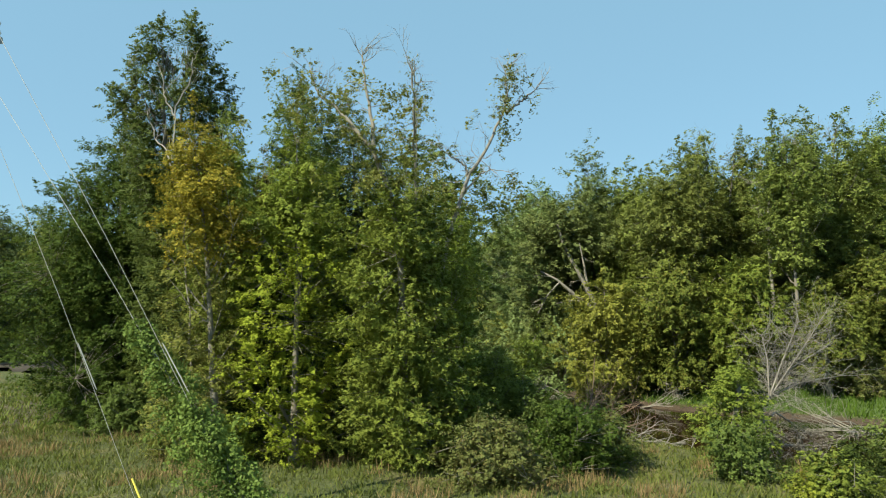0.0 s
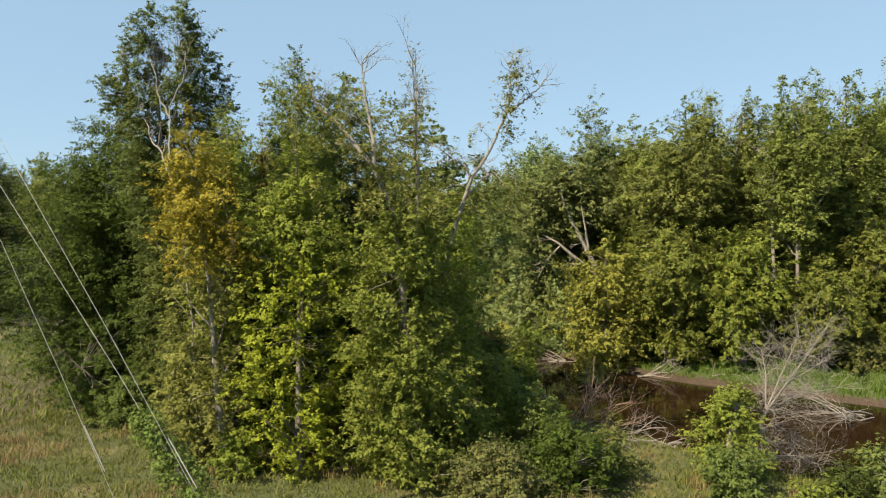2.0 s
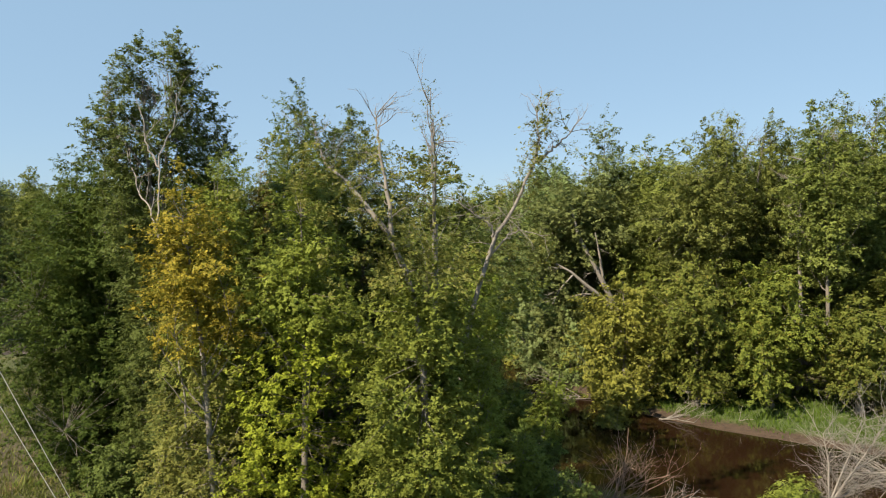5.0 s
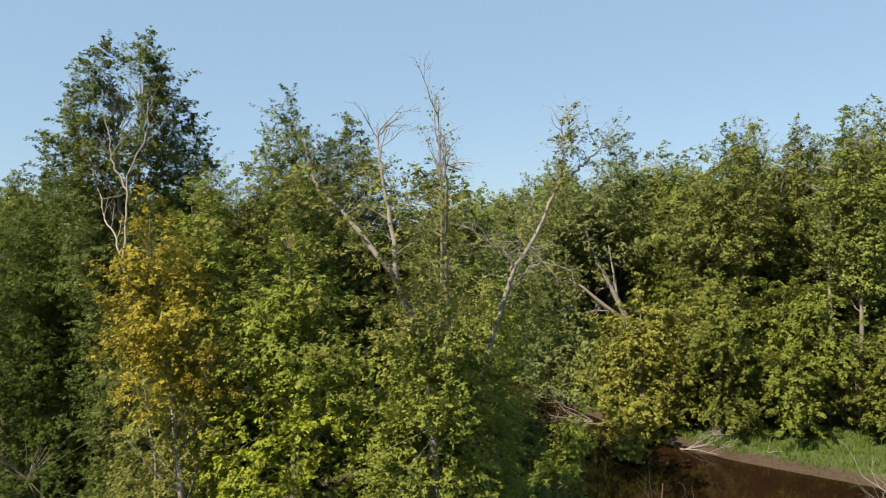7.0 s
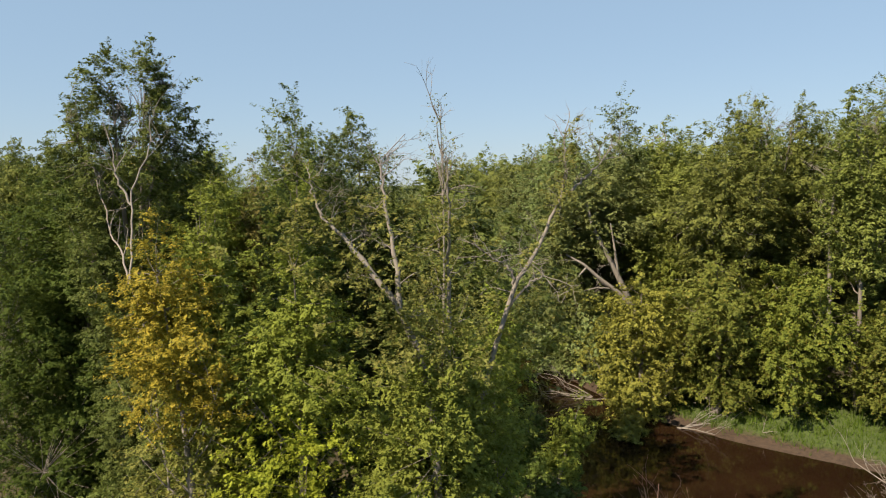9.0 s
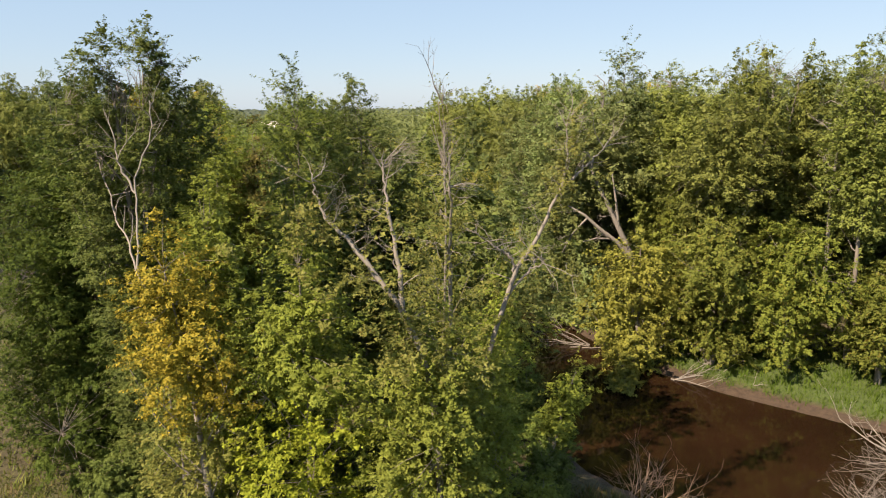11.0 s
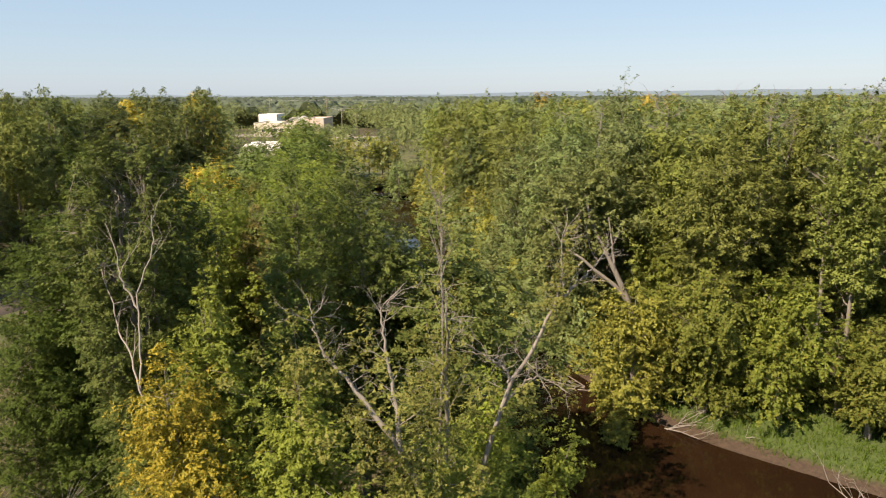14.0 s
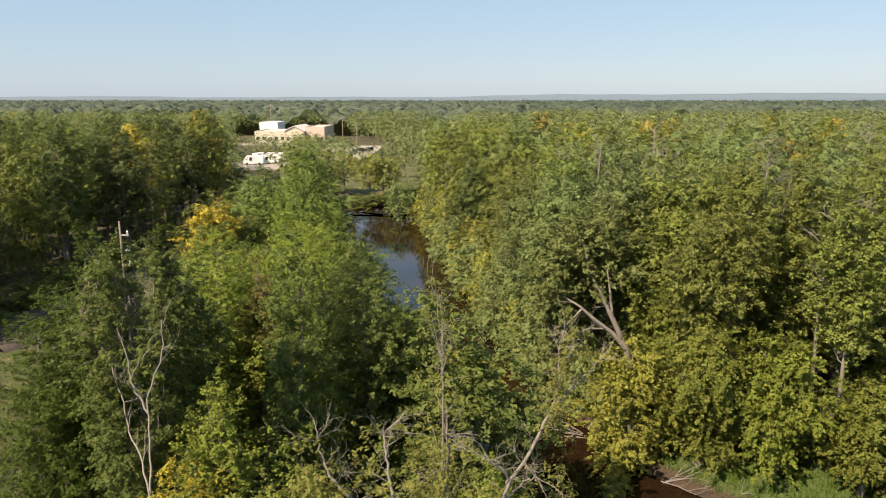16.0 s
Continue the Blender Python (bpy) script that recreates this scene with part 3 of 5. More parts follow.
make_tree("maple_tree", "broad deep green maple with foliage down to the grass", at(-15.7, 27.6), 15.0, scaled(BROAD, 0.97), 11, LEAF_DEEP, clusters=860, per=196, size=0.155, cr=(0.5, 0.95), r0=0.26, limbs=24)
make_tree("maple_tree", "tall dark green tree, forked, with thin bare twigs on top", at(-10.3, 20.8), 16.2,
          [(0.15, 1.0), (0.3, 1.4), (0.5, 1.5), (0.66, 1.6), (0.78, 1.75), (0.86, 1.45), (0.93, 0.95), (1.0, 0.35)], 12, LEAF_DARK, clusters=700, per=200, size=0.114, apart=0.40, cr=(0.3, 0.62), r0=0.24, limbs=20, snags=22,
          fork=(0.55, 0.55, 0.0), gaps=0.3, lobes=0.3, rise=0.9, fill=False)
make_tree("maple_tree", "young rounded green maple behind the golden tree", at(-7.9, 19.6), 11.9,
          [(0.2, 1.0), (0.45, 1.4), (0.7, 1.7), (0.87, 1.35), (1.0, 0.5)], 24, LEAF_MID, clusters=200, per=156, size=0.129, cr=(0.35, 0.7), r0=0.12, limbs=10)
make_tree("ash_tree", "slender tree with golden autumn leaves over olive lower foliage", at(-6.6, 16.2), 11.5,
          [(0.06, 0.7), (0.2, 1.2), (0.42, 1.2), (0.5, 1.0), (0.6, 1.6), (0.75, 1.8), (0.86, 1.3), (0.95, 0.6), (1.0, 0.2)], 13, LEAF_GOLD, BARK_PALE, clusters=190, per=153, size=0.120, cr=(0.3, 0.6),
          r0=0.15, lean=(-1.15, 0), limbs=12, second=(0.56, LEAF_OLIVE))
make_tree("maple_tree", "green tree, yellow-green below, leafy to the ground", at(-4.4, 16.6), 11.6, COL, 14, LEAF_MID, clusters=330, per=196, size=0.120, cr=(0.35, 0.7), r0=0.14, limbs=16, second=(0.6, LEAF_LIGHT))
make_tree("maple_tree", "rounded mid-green tree with dense leaves to the ground", at(-1.0, 15.8), 9.1,
          [(0.03, 1.6), (0.2, 2.1), (0.5, 2.1), (0.75, 1.7), (0.93, 1.0), (1.0, 0.3)], 15, LEAF_MID, clusters=290, per=196, size=0.120, cr=(0.35, 0.7), r0=0.12, limbs=14)
make_tree("maple_tree", "dark shaded green tree beside the river", at(0.6, 20.8), 9.0,
          [(0.05, 0.8), (0.25, 1.0), (0.5, 1.1), (0.75, 1.1), (0.93, 0.7), (1.0, 0.3)], 18, LEAF_MID, clusters=190, per=165, size=0.120, cr=(0.35, 0.7), r0=0.12, limbs=12)
make_tree("maple_tree", "low leafy tree leaning over the water", at(2.6, 24.4), 4.4,
          [(0.3, 0.5), (0.5, 0.9), (0.7, 0.9), (0.9, 0.6), (1.0, 0.2)], 19, LEAF_MID, clusters=75, per=150, size=0.14, cr=(0.35, 0.65), r0=0.1, lean=(1.5, 2.0), limbs=10, rise=0.2)
make_tree("poplar_tree", "dark green tree with an upright uneven crown", at(-6.5, 25.0), 15.2,
          [(0.3, 0.8), (0.45, 1.4), (0.6, 1.6), (0.75, 1.7), (0.88, 1.35), (0.95, 0.9), (1.0, 0.45)], 16, LEAF_DARK, clusters=440, per=190, size=0.12, cr=(0.38, 0.75), r0=0.2, limbs=16, gaps=0.2, apart=0.46, rise=1.0, fill=False)
make_tree("poplar_tree", "broad dark green tree with a ragged crown", at(-4.5, 27.8), 14.7,
          [(0.2, 1.2), (0.4, 1.9), (0.6, 2.1), (0.8, 2.0), (0.9, 1.6), (1.0, 0.7)], 28, LEAF_DARK, clusters=420, per=150, size=0.145, cr=(0.4, 0.8), r0=0.2, limbs=16, gaps=0.25, apart=0.46, rise=0.8, fill=False)
make_tree("ash_tree", "slim tree turning rust and olive among green maples", at(-9.7, 30.6), 13.2,
          [(0.55, 0.6), (0.7, 1.0), (0.8, 1.2), (0.9, 0.9), (1.0, 0.4)], 27, LEAF_RUST, clusters=90, per=130, size=0.15, cr=(0.35, 0.65), r0=0.12, limbs=8, snags=3)
for tx, ty, th, tk, ts in ((-7.4, 32.6, 14.2, 0.9, 25), (-12.6, 33.4, 13.6, 0.95, 26), (-3.6, 33.6, 11.0, 0.75, 29), (-11.0, 29.6, 13.4, 0.55, 30), (-9.6, 36.5, 14.4, 0.8, 47)):
    make_tree("maple_tree", "full green maple on the wooded strip by the river", at(tx, ty), th, scaled(ROUND, tk), ts, LEAF_MID, clusters=300, per=145, size=0.155, cr=(0.5, 0.9), r0=0.2, limbs=12, gaps=0.2)
make_tree("maple_tree", "full green maple on the wooded strip by the river", at(-9.6, 42.0), 13.6, scaled(ROUND, 0.98), 20, LEAF_MID, clusters=340, per=203, size=0.163, cr=(0.5, 0.95), r0=0.24, limbs=14, gaps=0.15, fine=True)
make_tree("ash_tree", "thin tall tree with sparse greyish leaves", at(-1.3, 21.2), 14.9,
          [(0.3, 1.1), (0.55, 1.2), (0.66, 0.7), (0.78, 0.8), (0.9, 0.65), (1.0, 0.2)], 17, LEAF_OLIVE, BARK_PALE, clusters=105, per=62, size=0.09, cr=(0.3, 0.55), r0=0.085, lean=(0.4, 0.7), limbs=22, snags=10, trunk_top=0.95, rise=1.1, fill=False)


def stem_tree():
    """A clump of pale, half-dead stems with side branches and thin olive foliage."""
    rng = np.random.default_rng(21)
    x, y, z = at(-1.2, 17.6)
    tree = new("box_elder_tree")
    tree.location = (x, y, z - 0.15)
    o = np.array([x, y, z - 0.15])
    stems = [
        ([(-0.9, 15.9, 0.7), (-0.85, 15.6, 4.0), (-0.92, 15.3, 7.2), (-1.3, 15.2, 9.25), (-1.72, 15.1, 10.25), (-2.45, 15.3, 11.2), (-3.0, 15.5, 11.8), (-3.45, 15.7, 12.15), (-3.72, 15.9, 12.7), (-3.85, 16.0, 13.1)], 0.11),
        ([(-1.7, 15.1, 10.2), (-1.75, 15.2, 11.0), (-1.9, 15.4, 11.95), (-2.05, 15.5, 12.8), (-2.15, 15.6, 13.4)], 0.07),
        ([(-0.9, 17.9, 0.7), (-0.8, 18.2, 5.0), (-0.7, 18.2, 9.7), (-0.7, 17.6, 11.1), (-0.6, 16.8, 12.4), (-0.65, 16.6, 12.9)], 0.085),
        ([(-0.5, 18.4, 0.7), (-0.2, 18.5, 4.0), (0.15, 18.7, 7.0), (0.57, 18.8, 8.7), (1.13, 19.0, 10.2), (1.85, 19.2, 11.4), (2.40, 19.4, 12.65), (2.55, 19.5, 13.5), (2.5, 19.6, 14.2)], 0.105),
        ([(2.48, 19.4, 12.6), (2.95, 19.6, 13.0), (3.3, 19.7, 13.3), (3.6, 19.9, 13.6)], 0.05),
        ([(1.08, 19.0, 10.05), (1.0, 19.0, 10.6), (0.66, 19.0, 10.85), (0.3, 19.0, 11.1)], 0.05),
        ([(0.95, 18.95, 9.6), (1.5, 19.0, 10.3), (1.9, 19.0, 10.45)], 0.04),
    ]
    spots = []
    for n, (st, r) in enumerate(stems):
        p = smooth_line(np.array(st) - o)
        p[1:-1] += rng.normal(scale=0.02, size=p[1:-1].shape)
        g = Geo()
        g.tube(p, np.linspace(r, 0.018, len(p)) if n != 0 else np.interp(np.linspace(0, 1, len(p)), [0, 0.5, 1], [0.11, 0.068, 0.012]), 7)
        stem = part("stem", g, BARK_PALE, tree)
        b = Geo()
        for q in range(3, len(p)):
            if rng.random() < 0.6 and p[q, 2] > 9.2:
                bare(b, rng, p[q], unit(np.array([rng.normal(), rng.normal(), 0.7])), rng.uniform(0.3, 0.8), 0.014, 2, 0.4, 4, 3)
            if n in (0, 2, 3) and 1.5 < p[q, 2] < (8.0 if n == 3 else 99):
                for _ in range(6):
                    spots.append(p[q] + rng.normal(scale=(0.8, 0.6, 0.5)))
        for _ in range(3):
            bare(b, rng, p[-1], unit(p[-1] - p[-4] + rng.normal(scale=0.25, size=3)), rng.uniform(0.5, 1.0), 0.015, 2, 0.3, 4, 3)
        if b.n:
            part("dead_branchwork", b, TWIG_GREY, stem)["kind"] = "stuff"
    spots = np.array(spots)
    spots = spots[(spots[:, 2] < 8.9) | (rng.random(len(spots)) < 0.4)]
    spots -= (0, 0.4, 0.35)
    tops = np.array([(2.5, 19.5, 13.0), (2.5, 19.5, 13.6), (2.5, 19.6, 14.1), (2.2, 19.3, 12.6), (3.0, 19.7, 13.4), (2.6, 19.5, 12.4), (2.3, 19.6, 11.7), (2.3, 19.5, 10.2), (2.6, 19.6, 9.6), (2.1, 19.3, 9.3), (2.6, 19.5, 8.8), (1.8, 19.3, 8.6)]) - o
    spots = np.concatenate([spots] + [tops + rng.normal(scale=0.3, size=tops.shape) for _ in range(3)])
    front = np.array([(-1.5, 14.6, 9.3), (-1.2, 14.6, 8.6), (-1.7, 14.7, 9.6), (-1.0, 14.5, 8.0), (-2.1, 14.8, 9.2), (-0.7, 14.8, 8.8), (-0.3, 15.0, 9.2), (1.2, 19.2, 9.3), (1.6, 19.4, 9.8), (0.6, 19.2, 9.2), (0.2, 19.0, 9.5), (0.9, 19.3, 8.6)]) - o
    spots = np.concatenate([spots] + [front + rng.normal(scale=0.25, size=front.shape) for _ in range(3)])
    low, spots = spots[spots[:, 2] < 8.4], spots[spots[:, 2] >= 8.4]
    g = Geo()
    sprays(g, rng, spots, rng.uniform(0.3, 0.55, len(spots)), rng.normal(scale=0.7, size=spots.shape) + (0, 0, 0.7), 75, 0.11)
    part("crown", g, LEAF_OLIVE, tree)
    g = Geo()
    sprays(g, rng, low, rng.uniform(0.35, 0.6, len(low)), rng.normal(scale=0.7, size=low.shape) + (0, -0.2, 0.7), 75, 0.11)
    part("lower_crown", g, LEAF_MID, tree)
    tagged(tree, "clump of pale half-dead stems with thin olive leaves", "tree")


stem_tree()


def bare_fork():
    """Bare pale leaders that stand out over the golden tree."""
    rng = np.random.default_rng(22)
    x, y, z = at(-7.9, 17.4)
    tree = new("dead_tree")
    tree.location = (x, y, z - 0.15)
    o = np.array(tree.location)
    for pts, r in (([(-7.9, 17.4, 0.6), (-8.1, 17.3, 5.0), (-8.4, 17.3, 9.0), (-9.0, 17.5, 10.65), (-9.7, 18.4, 11.4), (-10.35, 19.3, 11.9), (-10.9, 19.9, 12.8), (-11.38, 20.4, 13.8)], 0.038),
                   ([(-8.95, 17.5, 10.5), (-9.1, 18.0, 11.5), (-9.39, 18.6, 12.75), (-9.02, 19.2, 14.2), (-9.1, 19.4, 15.0)], 0.03),
                   ([(-9.3, 18.5, 12.5), (-9.8, 18.7, 13.3), (-10.0, 18.9, 14.2)], 0.035)):
        p = smooth_line(np.array(pts) - o)
        p[1:-1] += rng.normal(scale=0.025, size=p[1:-1].shape)
        g = Geo()
        g.tube(p, np.linspace(r, 0.015, len(p)), 6)
        st = part("stem", g, TWIG_GREY, tree)
        b = Geo()
        for q in range(len(p) // 2, len(p), 2):
            bare(b, rng, p[q], unit(np.array([rng.normal(scale=0.7), rng.normal(scale=0.7), 0.8])), rng.uniform(0.5, 1.1), 0.015, 2, 0.3, 4, 2)
        part("dead_branchwork", b, TWIG_GREY, st)["kind"] = "stuff"
    tagged(tree, "leafless pale forked tree among golden foliage", "tree")


bare_fork()

# ---- the far bank ----
make_tree("willow_tree", "lime-yellow tree hanging over the far water's edge", at(9.3, 39.0), 8.0,
          [(0.03, 1.9), (0.15, 2.8), (0.4, 3.1), (0.65, 2.8), (0.85, 1.9), (1.0, 0.5)], 31, LEAF_LIME, clusters=230, per=165, size=0.20, cr=(0.55, 1.0), r0=0.2, limbs=18, squash=(1.0, 0.85), rise=0.05, spread=0.4, twigs=4)
make_tree("box_elder_tree", "olive-green tree drooping over the far bank", at(13.3, 38.4), 9.0,
          [(0.12, 2.3), (0.25, 2.8), (0.5, 3.1), (0.75, 2.6), (0.92, 1.5), (1.0, 0.5)], 32, LEAF_BANK, clusters=270, per=165, size=0.20, cr=(0.55, 1.05), r0=0.24, limbs=20, gaps=0.5, rise=0.0, spread=0.4, twigs=4)
make_tree("box_elder_tree", "yellowing olive-green tree drooping over the far bank", at(17.0, 37.2), 8.6,
          [(0.14, 2.2), (0.28, 2.7), (0.55, 2.9), (0.78, 2.3), (0.92, 1.4), (1.0, 0.5)], 42, LEAF_BANK, clusters=250, per=165, size=0.20, cr=(0.55, 1.0), r0=0.22, limbs=18, gaps=0.5, rise=0.0, spread=0.4, twigs=4)
make_tree("box_elder_tree", "low yellow-green tree on the far bank", at(20.6, 34.8), 6.4,
          [(0.2, 1.6), (0.4, 2.2), (0.65, 2.1), (0.85, 1.5), (1.0, 0.5)], 43, LEAF_BANK, clusters=150, per=150, size=0.19, cr=(0.5, 0.9), r0=0.16, limbs=12, gaps=0.4, rise=0.1, twigs=4)
make_tree("willow_tree", "yellowing green tree on the far bank", at(24.6, 37.6), 8.8,
          [(0.1, 2.8), (0.3, 3.4), (0.6, 3.2), (0.85, 2.0), (1.0, 0.5)], 33, LEAF_BANK, clusters=250, per=146, size=0.20, cr=(0.5, 0.95), r0=0.22, limbs=16, rise=0.1, twigs=4)
make_tree("maple_tree", "full green tree standing over the far bank", at(14.3, 41.0), 14.2,
          [(0.35, 1.4), (0.5, 2.5), (0.68, 3.2), (0.82, 3.0), (0.93, 2.0), (1.0, 0.8)], 44, WOOD_MID, BARK_PALE, clusters=300, per=150, size=0.21, cr=(0.5, 1.0), r0=0.2, limbs=18, gaps=0.4, rise=0.45)
make_tree("poplar_tree", "tall green tree with grey bare twigs on top", at(18.8, 44.5), 17.6,
          [(0.2, 2.0), (0.45, 2.8), (0.7, 3.2), (0.87, 2.6), (1.0, 1.1)], 34, WOOD_MID, clusters=340, per=146, size=0.21, cr=(0.5, 0.95), r0=0.26, limbs=18, snags=12, fork=(0.6, 1.2, 0.04), rise=0.8)
make_tree("poplar_tree", "tall dark green tree with an open top", at(20.3, 37.4), 16.9,
          [(0.42, 1.0), (0.55, 2.0), (0.7, 2.2), (0.83, 1.6), (0.92, 1.0), (1.0, 0.4)], 35, WOOD_DEEP, clusters=260, per=146, size=0.19, cr=(0.45, 0.85), r0=0.16, limbs=18, snags=10, fork=(0.7, 0.8, 0.05), gaps=0.35, rise=0.7)
make_tree("poplar_tree", "tall dark green tree behind the far bank", at(24.0, 41.0), 18.2,
          [(0.2, 2.2), (0.5, 3.0), (0.7, 2.9), (0.87, 1.9), (1.0, 0.6)], 45, WOOD_DEEP, clusters=320, per=146, size=0.21, cr=(0.5, 0.9), r0=0.26, limbs=18, snags=8, fork=(0.65, 1.0, 0.04), rise=0.8)
make_tree("ash_tree", "grey-green tree leaning over the narrow water", at(6.6, 47.2), 12.2,
          [(0.1, 1.4), (0.3, 2.2), (0.55, 2.6), (0.8, 2.0), (1.0, 0.6)], 46, LEAF_GREY, clusters=230, per=140, size=0.21, cr=(0.5, 1.0), r0=0.2, limbs=14, lean=(-1.2, -0.6), rise=0.3)
make_tree("poplar_tree", "narrow upright green tree", at(10.4, 50.0), 18.4,
          [(0.2, 2.6), (0.5, 2.8), (0.72, 2.2), (0.9, 1.5), (1.0, 0.5)], 36, WOOD_OLIVE, clusters=260, per=146, size=0.22, fine=True, cr=(0.5, 0.95), r0=0.24, limbs=14)
make_tree("poplar_tree", "dense green tree behind the far bank", at(28.5, 43.0), 17.5, scaled(ROUND, 1.1), 37, WOOD_MID, clusters=330, per=135, size=0.22, fine=True, cr=(0.5, 1.0), r0=0.26, limbs=14, snags=3)
make_tree("maple_tree", "olive tree arching over the narrow water", at(6.6, 52.5), 16.0, scaled(ROUND, 1.1), 38, WOOD_OLIVE, clusters=300, per=135, size=0.22, fine=True, cr=(0.5, 1.0), r0=0.22, limbs=14)
make_tree("maple_tree", "loose-crowned grey-green tree over the water", at(4.8, 58.0), 15.2, scaled(ROUND, 1.15), 39, LEAF_GREY, clusters=300, per=135, size=0.22, fine=True, cr=(0.5, 1.0), r0=0.22, limbs=14)

make_tree("willow_tree", "olive thicket between the riverside trees", at(12.4, 44.6), 9.0,
          [(0.05, 1.4), (0.4, 1.9), (0.7, 1.7), (0.9, 1.1), (1.0, 0.4)], 40, LEAF_BANK, clusters=110, per=130, size=0.21, cr=(0.4, 0.8), r0=0.12, limbs=8)


def leaning_tree():
    """Thick pale limbs that lean over the narrow water and carry a grey-green crown."""
    rng = np.random.default_rng(23)
    x, y, z = at(11.2, 45.4)
    tree = new("willow_tree")
    tree.location = (x, y, z - 0.15)
    o = np.array(tree.location)
    for pts, r in (([(11.2, 45.4, 0.5), (10.9, 45.2, 2.6), (10.2, 45.0, 5.1), (9.2, 44.9, 7.2), (8.5, 44.9, 8.6), (7.57, 45.0, 10.4), (7.2, 45.2, 12.0)], 0.27),
                   ([(10.3, 45.0, 4.9), (9.3, 44.9, 6.1), (8.0, 44.8, 7.1), (7.0, 44.8, 8.0), (5.9, 45.0, 8.6)], 0.18),
                   ([(8.9, 44.9, 6.4), (7.8, 44.7, 6.5), (6.93, 44.6, 6.3)], 0.08),
                   ([(7.2, 44.8, 7.8), (6.3, 44.6, 6.9), (5.6, 44.5, 5.6)], 0.07),
                   ([(9.2, 44.9, 7.2), (9.0, 44.9, 8.8), (8.7, 45.0, 10.6)], 0.12)):
        p = smooth_line(np.array(pts) - o)
        g = Geo()
        g.tube(p, np.linspace(r, r * 0.3, len(p)), 7)
        limb = part("limb", g, BARK_PALE, tree)
        b = Geo()
        for q in range(6, len(p)):
            w = np.array([rng.normal(scale=0.6) - 0.4, rng.normal(scale=0.5), rng.choice([0.6, -0.5])])
            if q == 6 or rng.random() < 0.2:
                bare(b, rng, p[q], unit(w), rng.uniform(0.6, 1.4), 0.025, 2, 0.3, 4, 2)
        part("dead_branchwork", b, TWIG_GREY, limb)["kind"] = "stuff"
    c = np.stack([rng.normal(-3.3, 1.8, 170), rng.normal(1.0, 1.2, 170), rng.normal(11.0, 1.3, 170)], -1)
    g = Geo()
    sprays(g, rng, c, rng.uniform(0.5, 0.95, len(c)), (c - (-3.3, 1.0, 10.0)) * (1, 1, 0.7) + (0, -0.3, 0.5), 100, 0.21)
    part("crown", g, LEAF_GREY, tree)
    tagged(tree, "leaning tree with thick bare pale limbs and grey-green crown", "tree")


leaning_tree()

# ---- woods all round, as single trees ----
KINDS = [
    ("maple_tree", "green woodland tree with a rounded crown", WOOD_MID, scaled(ROUND, 1.0)),
    ("maple_tree", "deep green woodland tree with a full crown", WOOD_DEEP, scaled(ROUND, 1.08)),
    ("ash_tree", "olive green woodland tree with a loose crown", WOOD_OLIVE, scaled(ROUND, 0.95)),
    ("poplar_tree", "dark woodland tree with an uneven top", WOOD_DARK, [(0.12, 1.8), (0.4, 2.8), (0.7, 2.9), (0.88, 2.0), (1.0, 0.5)]),
    ("willow_tree", "pale yellow-green woodland tree", WOOD_LIGHT, scaled(ROUND, 1.0)),
    ("ash_tree", "woodland tree turning gold", WOOD_GOLD, scaled(ROUND, 0.8)),
    ("willow_bush", "pale yellow-green willow bush hanging over the water", WOOD_LIGHT, [(0.04, 2.3), (0.25, 3.0), (0.6, 2.7), (0.85, 1.7), (1.0, 0.5)]),
    ("willow_bush", "olive willow bush hanging over the water", WOOD_OLIVE, [(0.04, 2.3), (0.25, 3.0), (0.6, 2.7), (0.85, 1.7), (1.0, 0.5)]),
    ("willow_bush", "dark green bush at the edge of the woods", WOOD_DEEP, [(0.04, 2.0), (0.25, 2.6), (0.6, 2.3), (0.85, 1.5), (1.0, 0.5)]),
    ("maple_tree", "full green maple on the wooded strip by the river", WOOD_STRIP, scaled(ROUND, 1.05)),
]
BUSHES = (6, 7, 8)


def sites(x0, x1, y0, y1, gap, rng):
    for x in np.arange(x0, x1, gap):
        for y in np.arange(y0, y1, gap):
            yield x + rng.uniform(-0.42, 0.42) * gap, y + rng.uniform(-0.42, 0.42) * gap


def in_view(x, y):
    return -0.78 * y - 8 < x < 0.70 * y + 6


def open_height(x, y):
    """How tall the left-hand wood grows towards the water, where it thins out to low growth."""
    reach = (x + 3.0) / y
    if reach > -0.128:
        return max(2.6, 21.9 - 0.324 * y)
    if reach > -0.168:
        return max(2.6, 21.9 - 0.225 * y)
    return 99.0


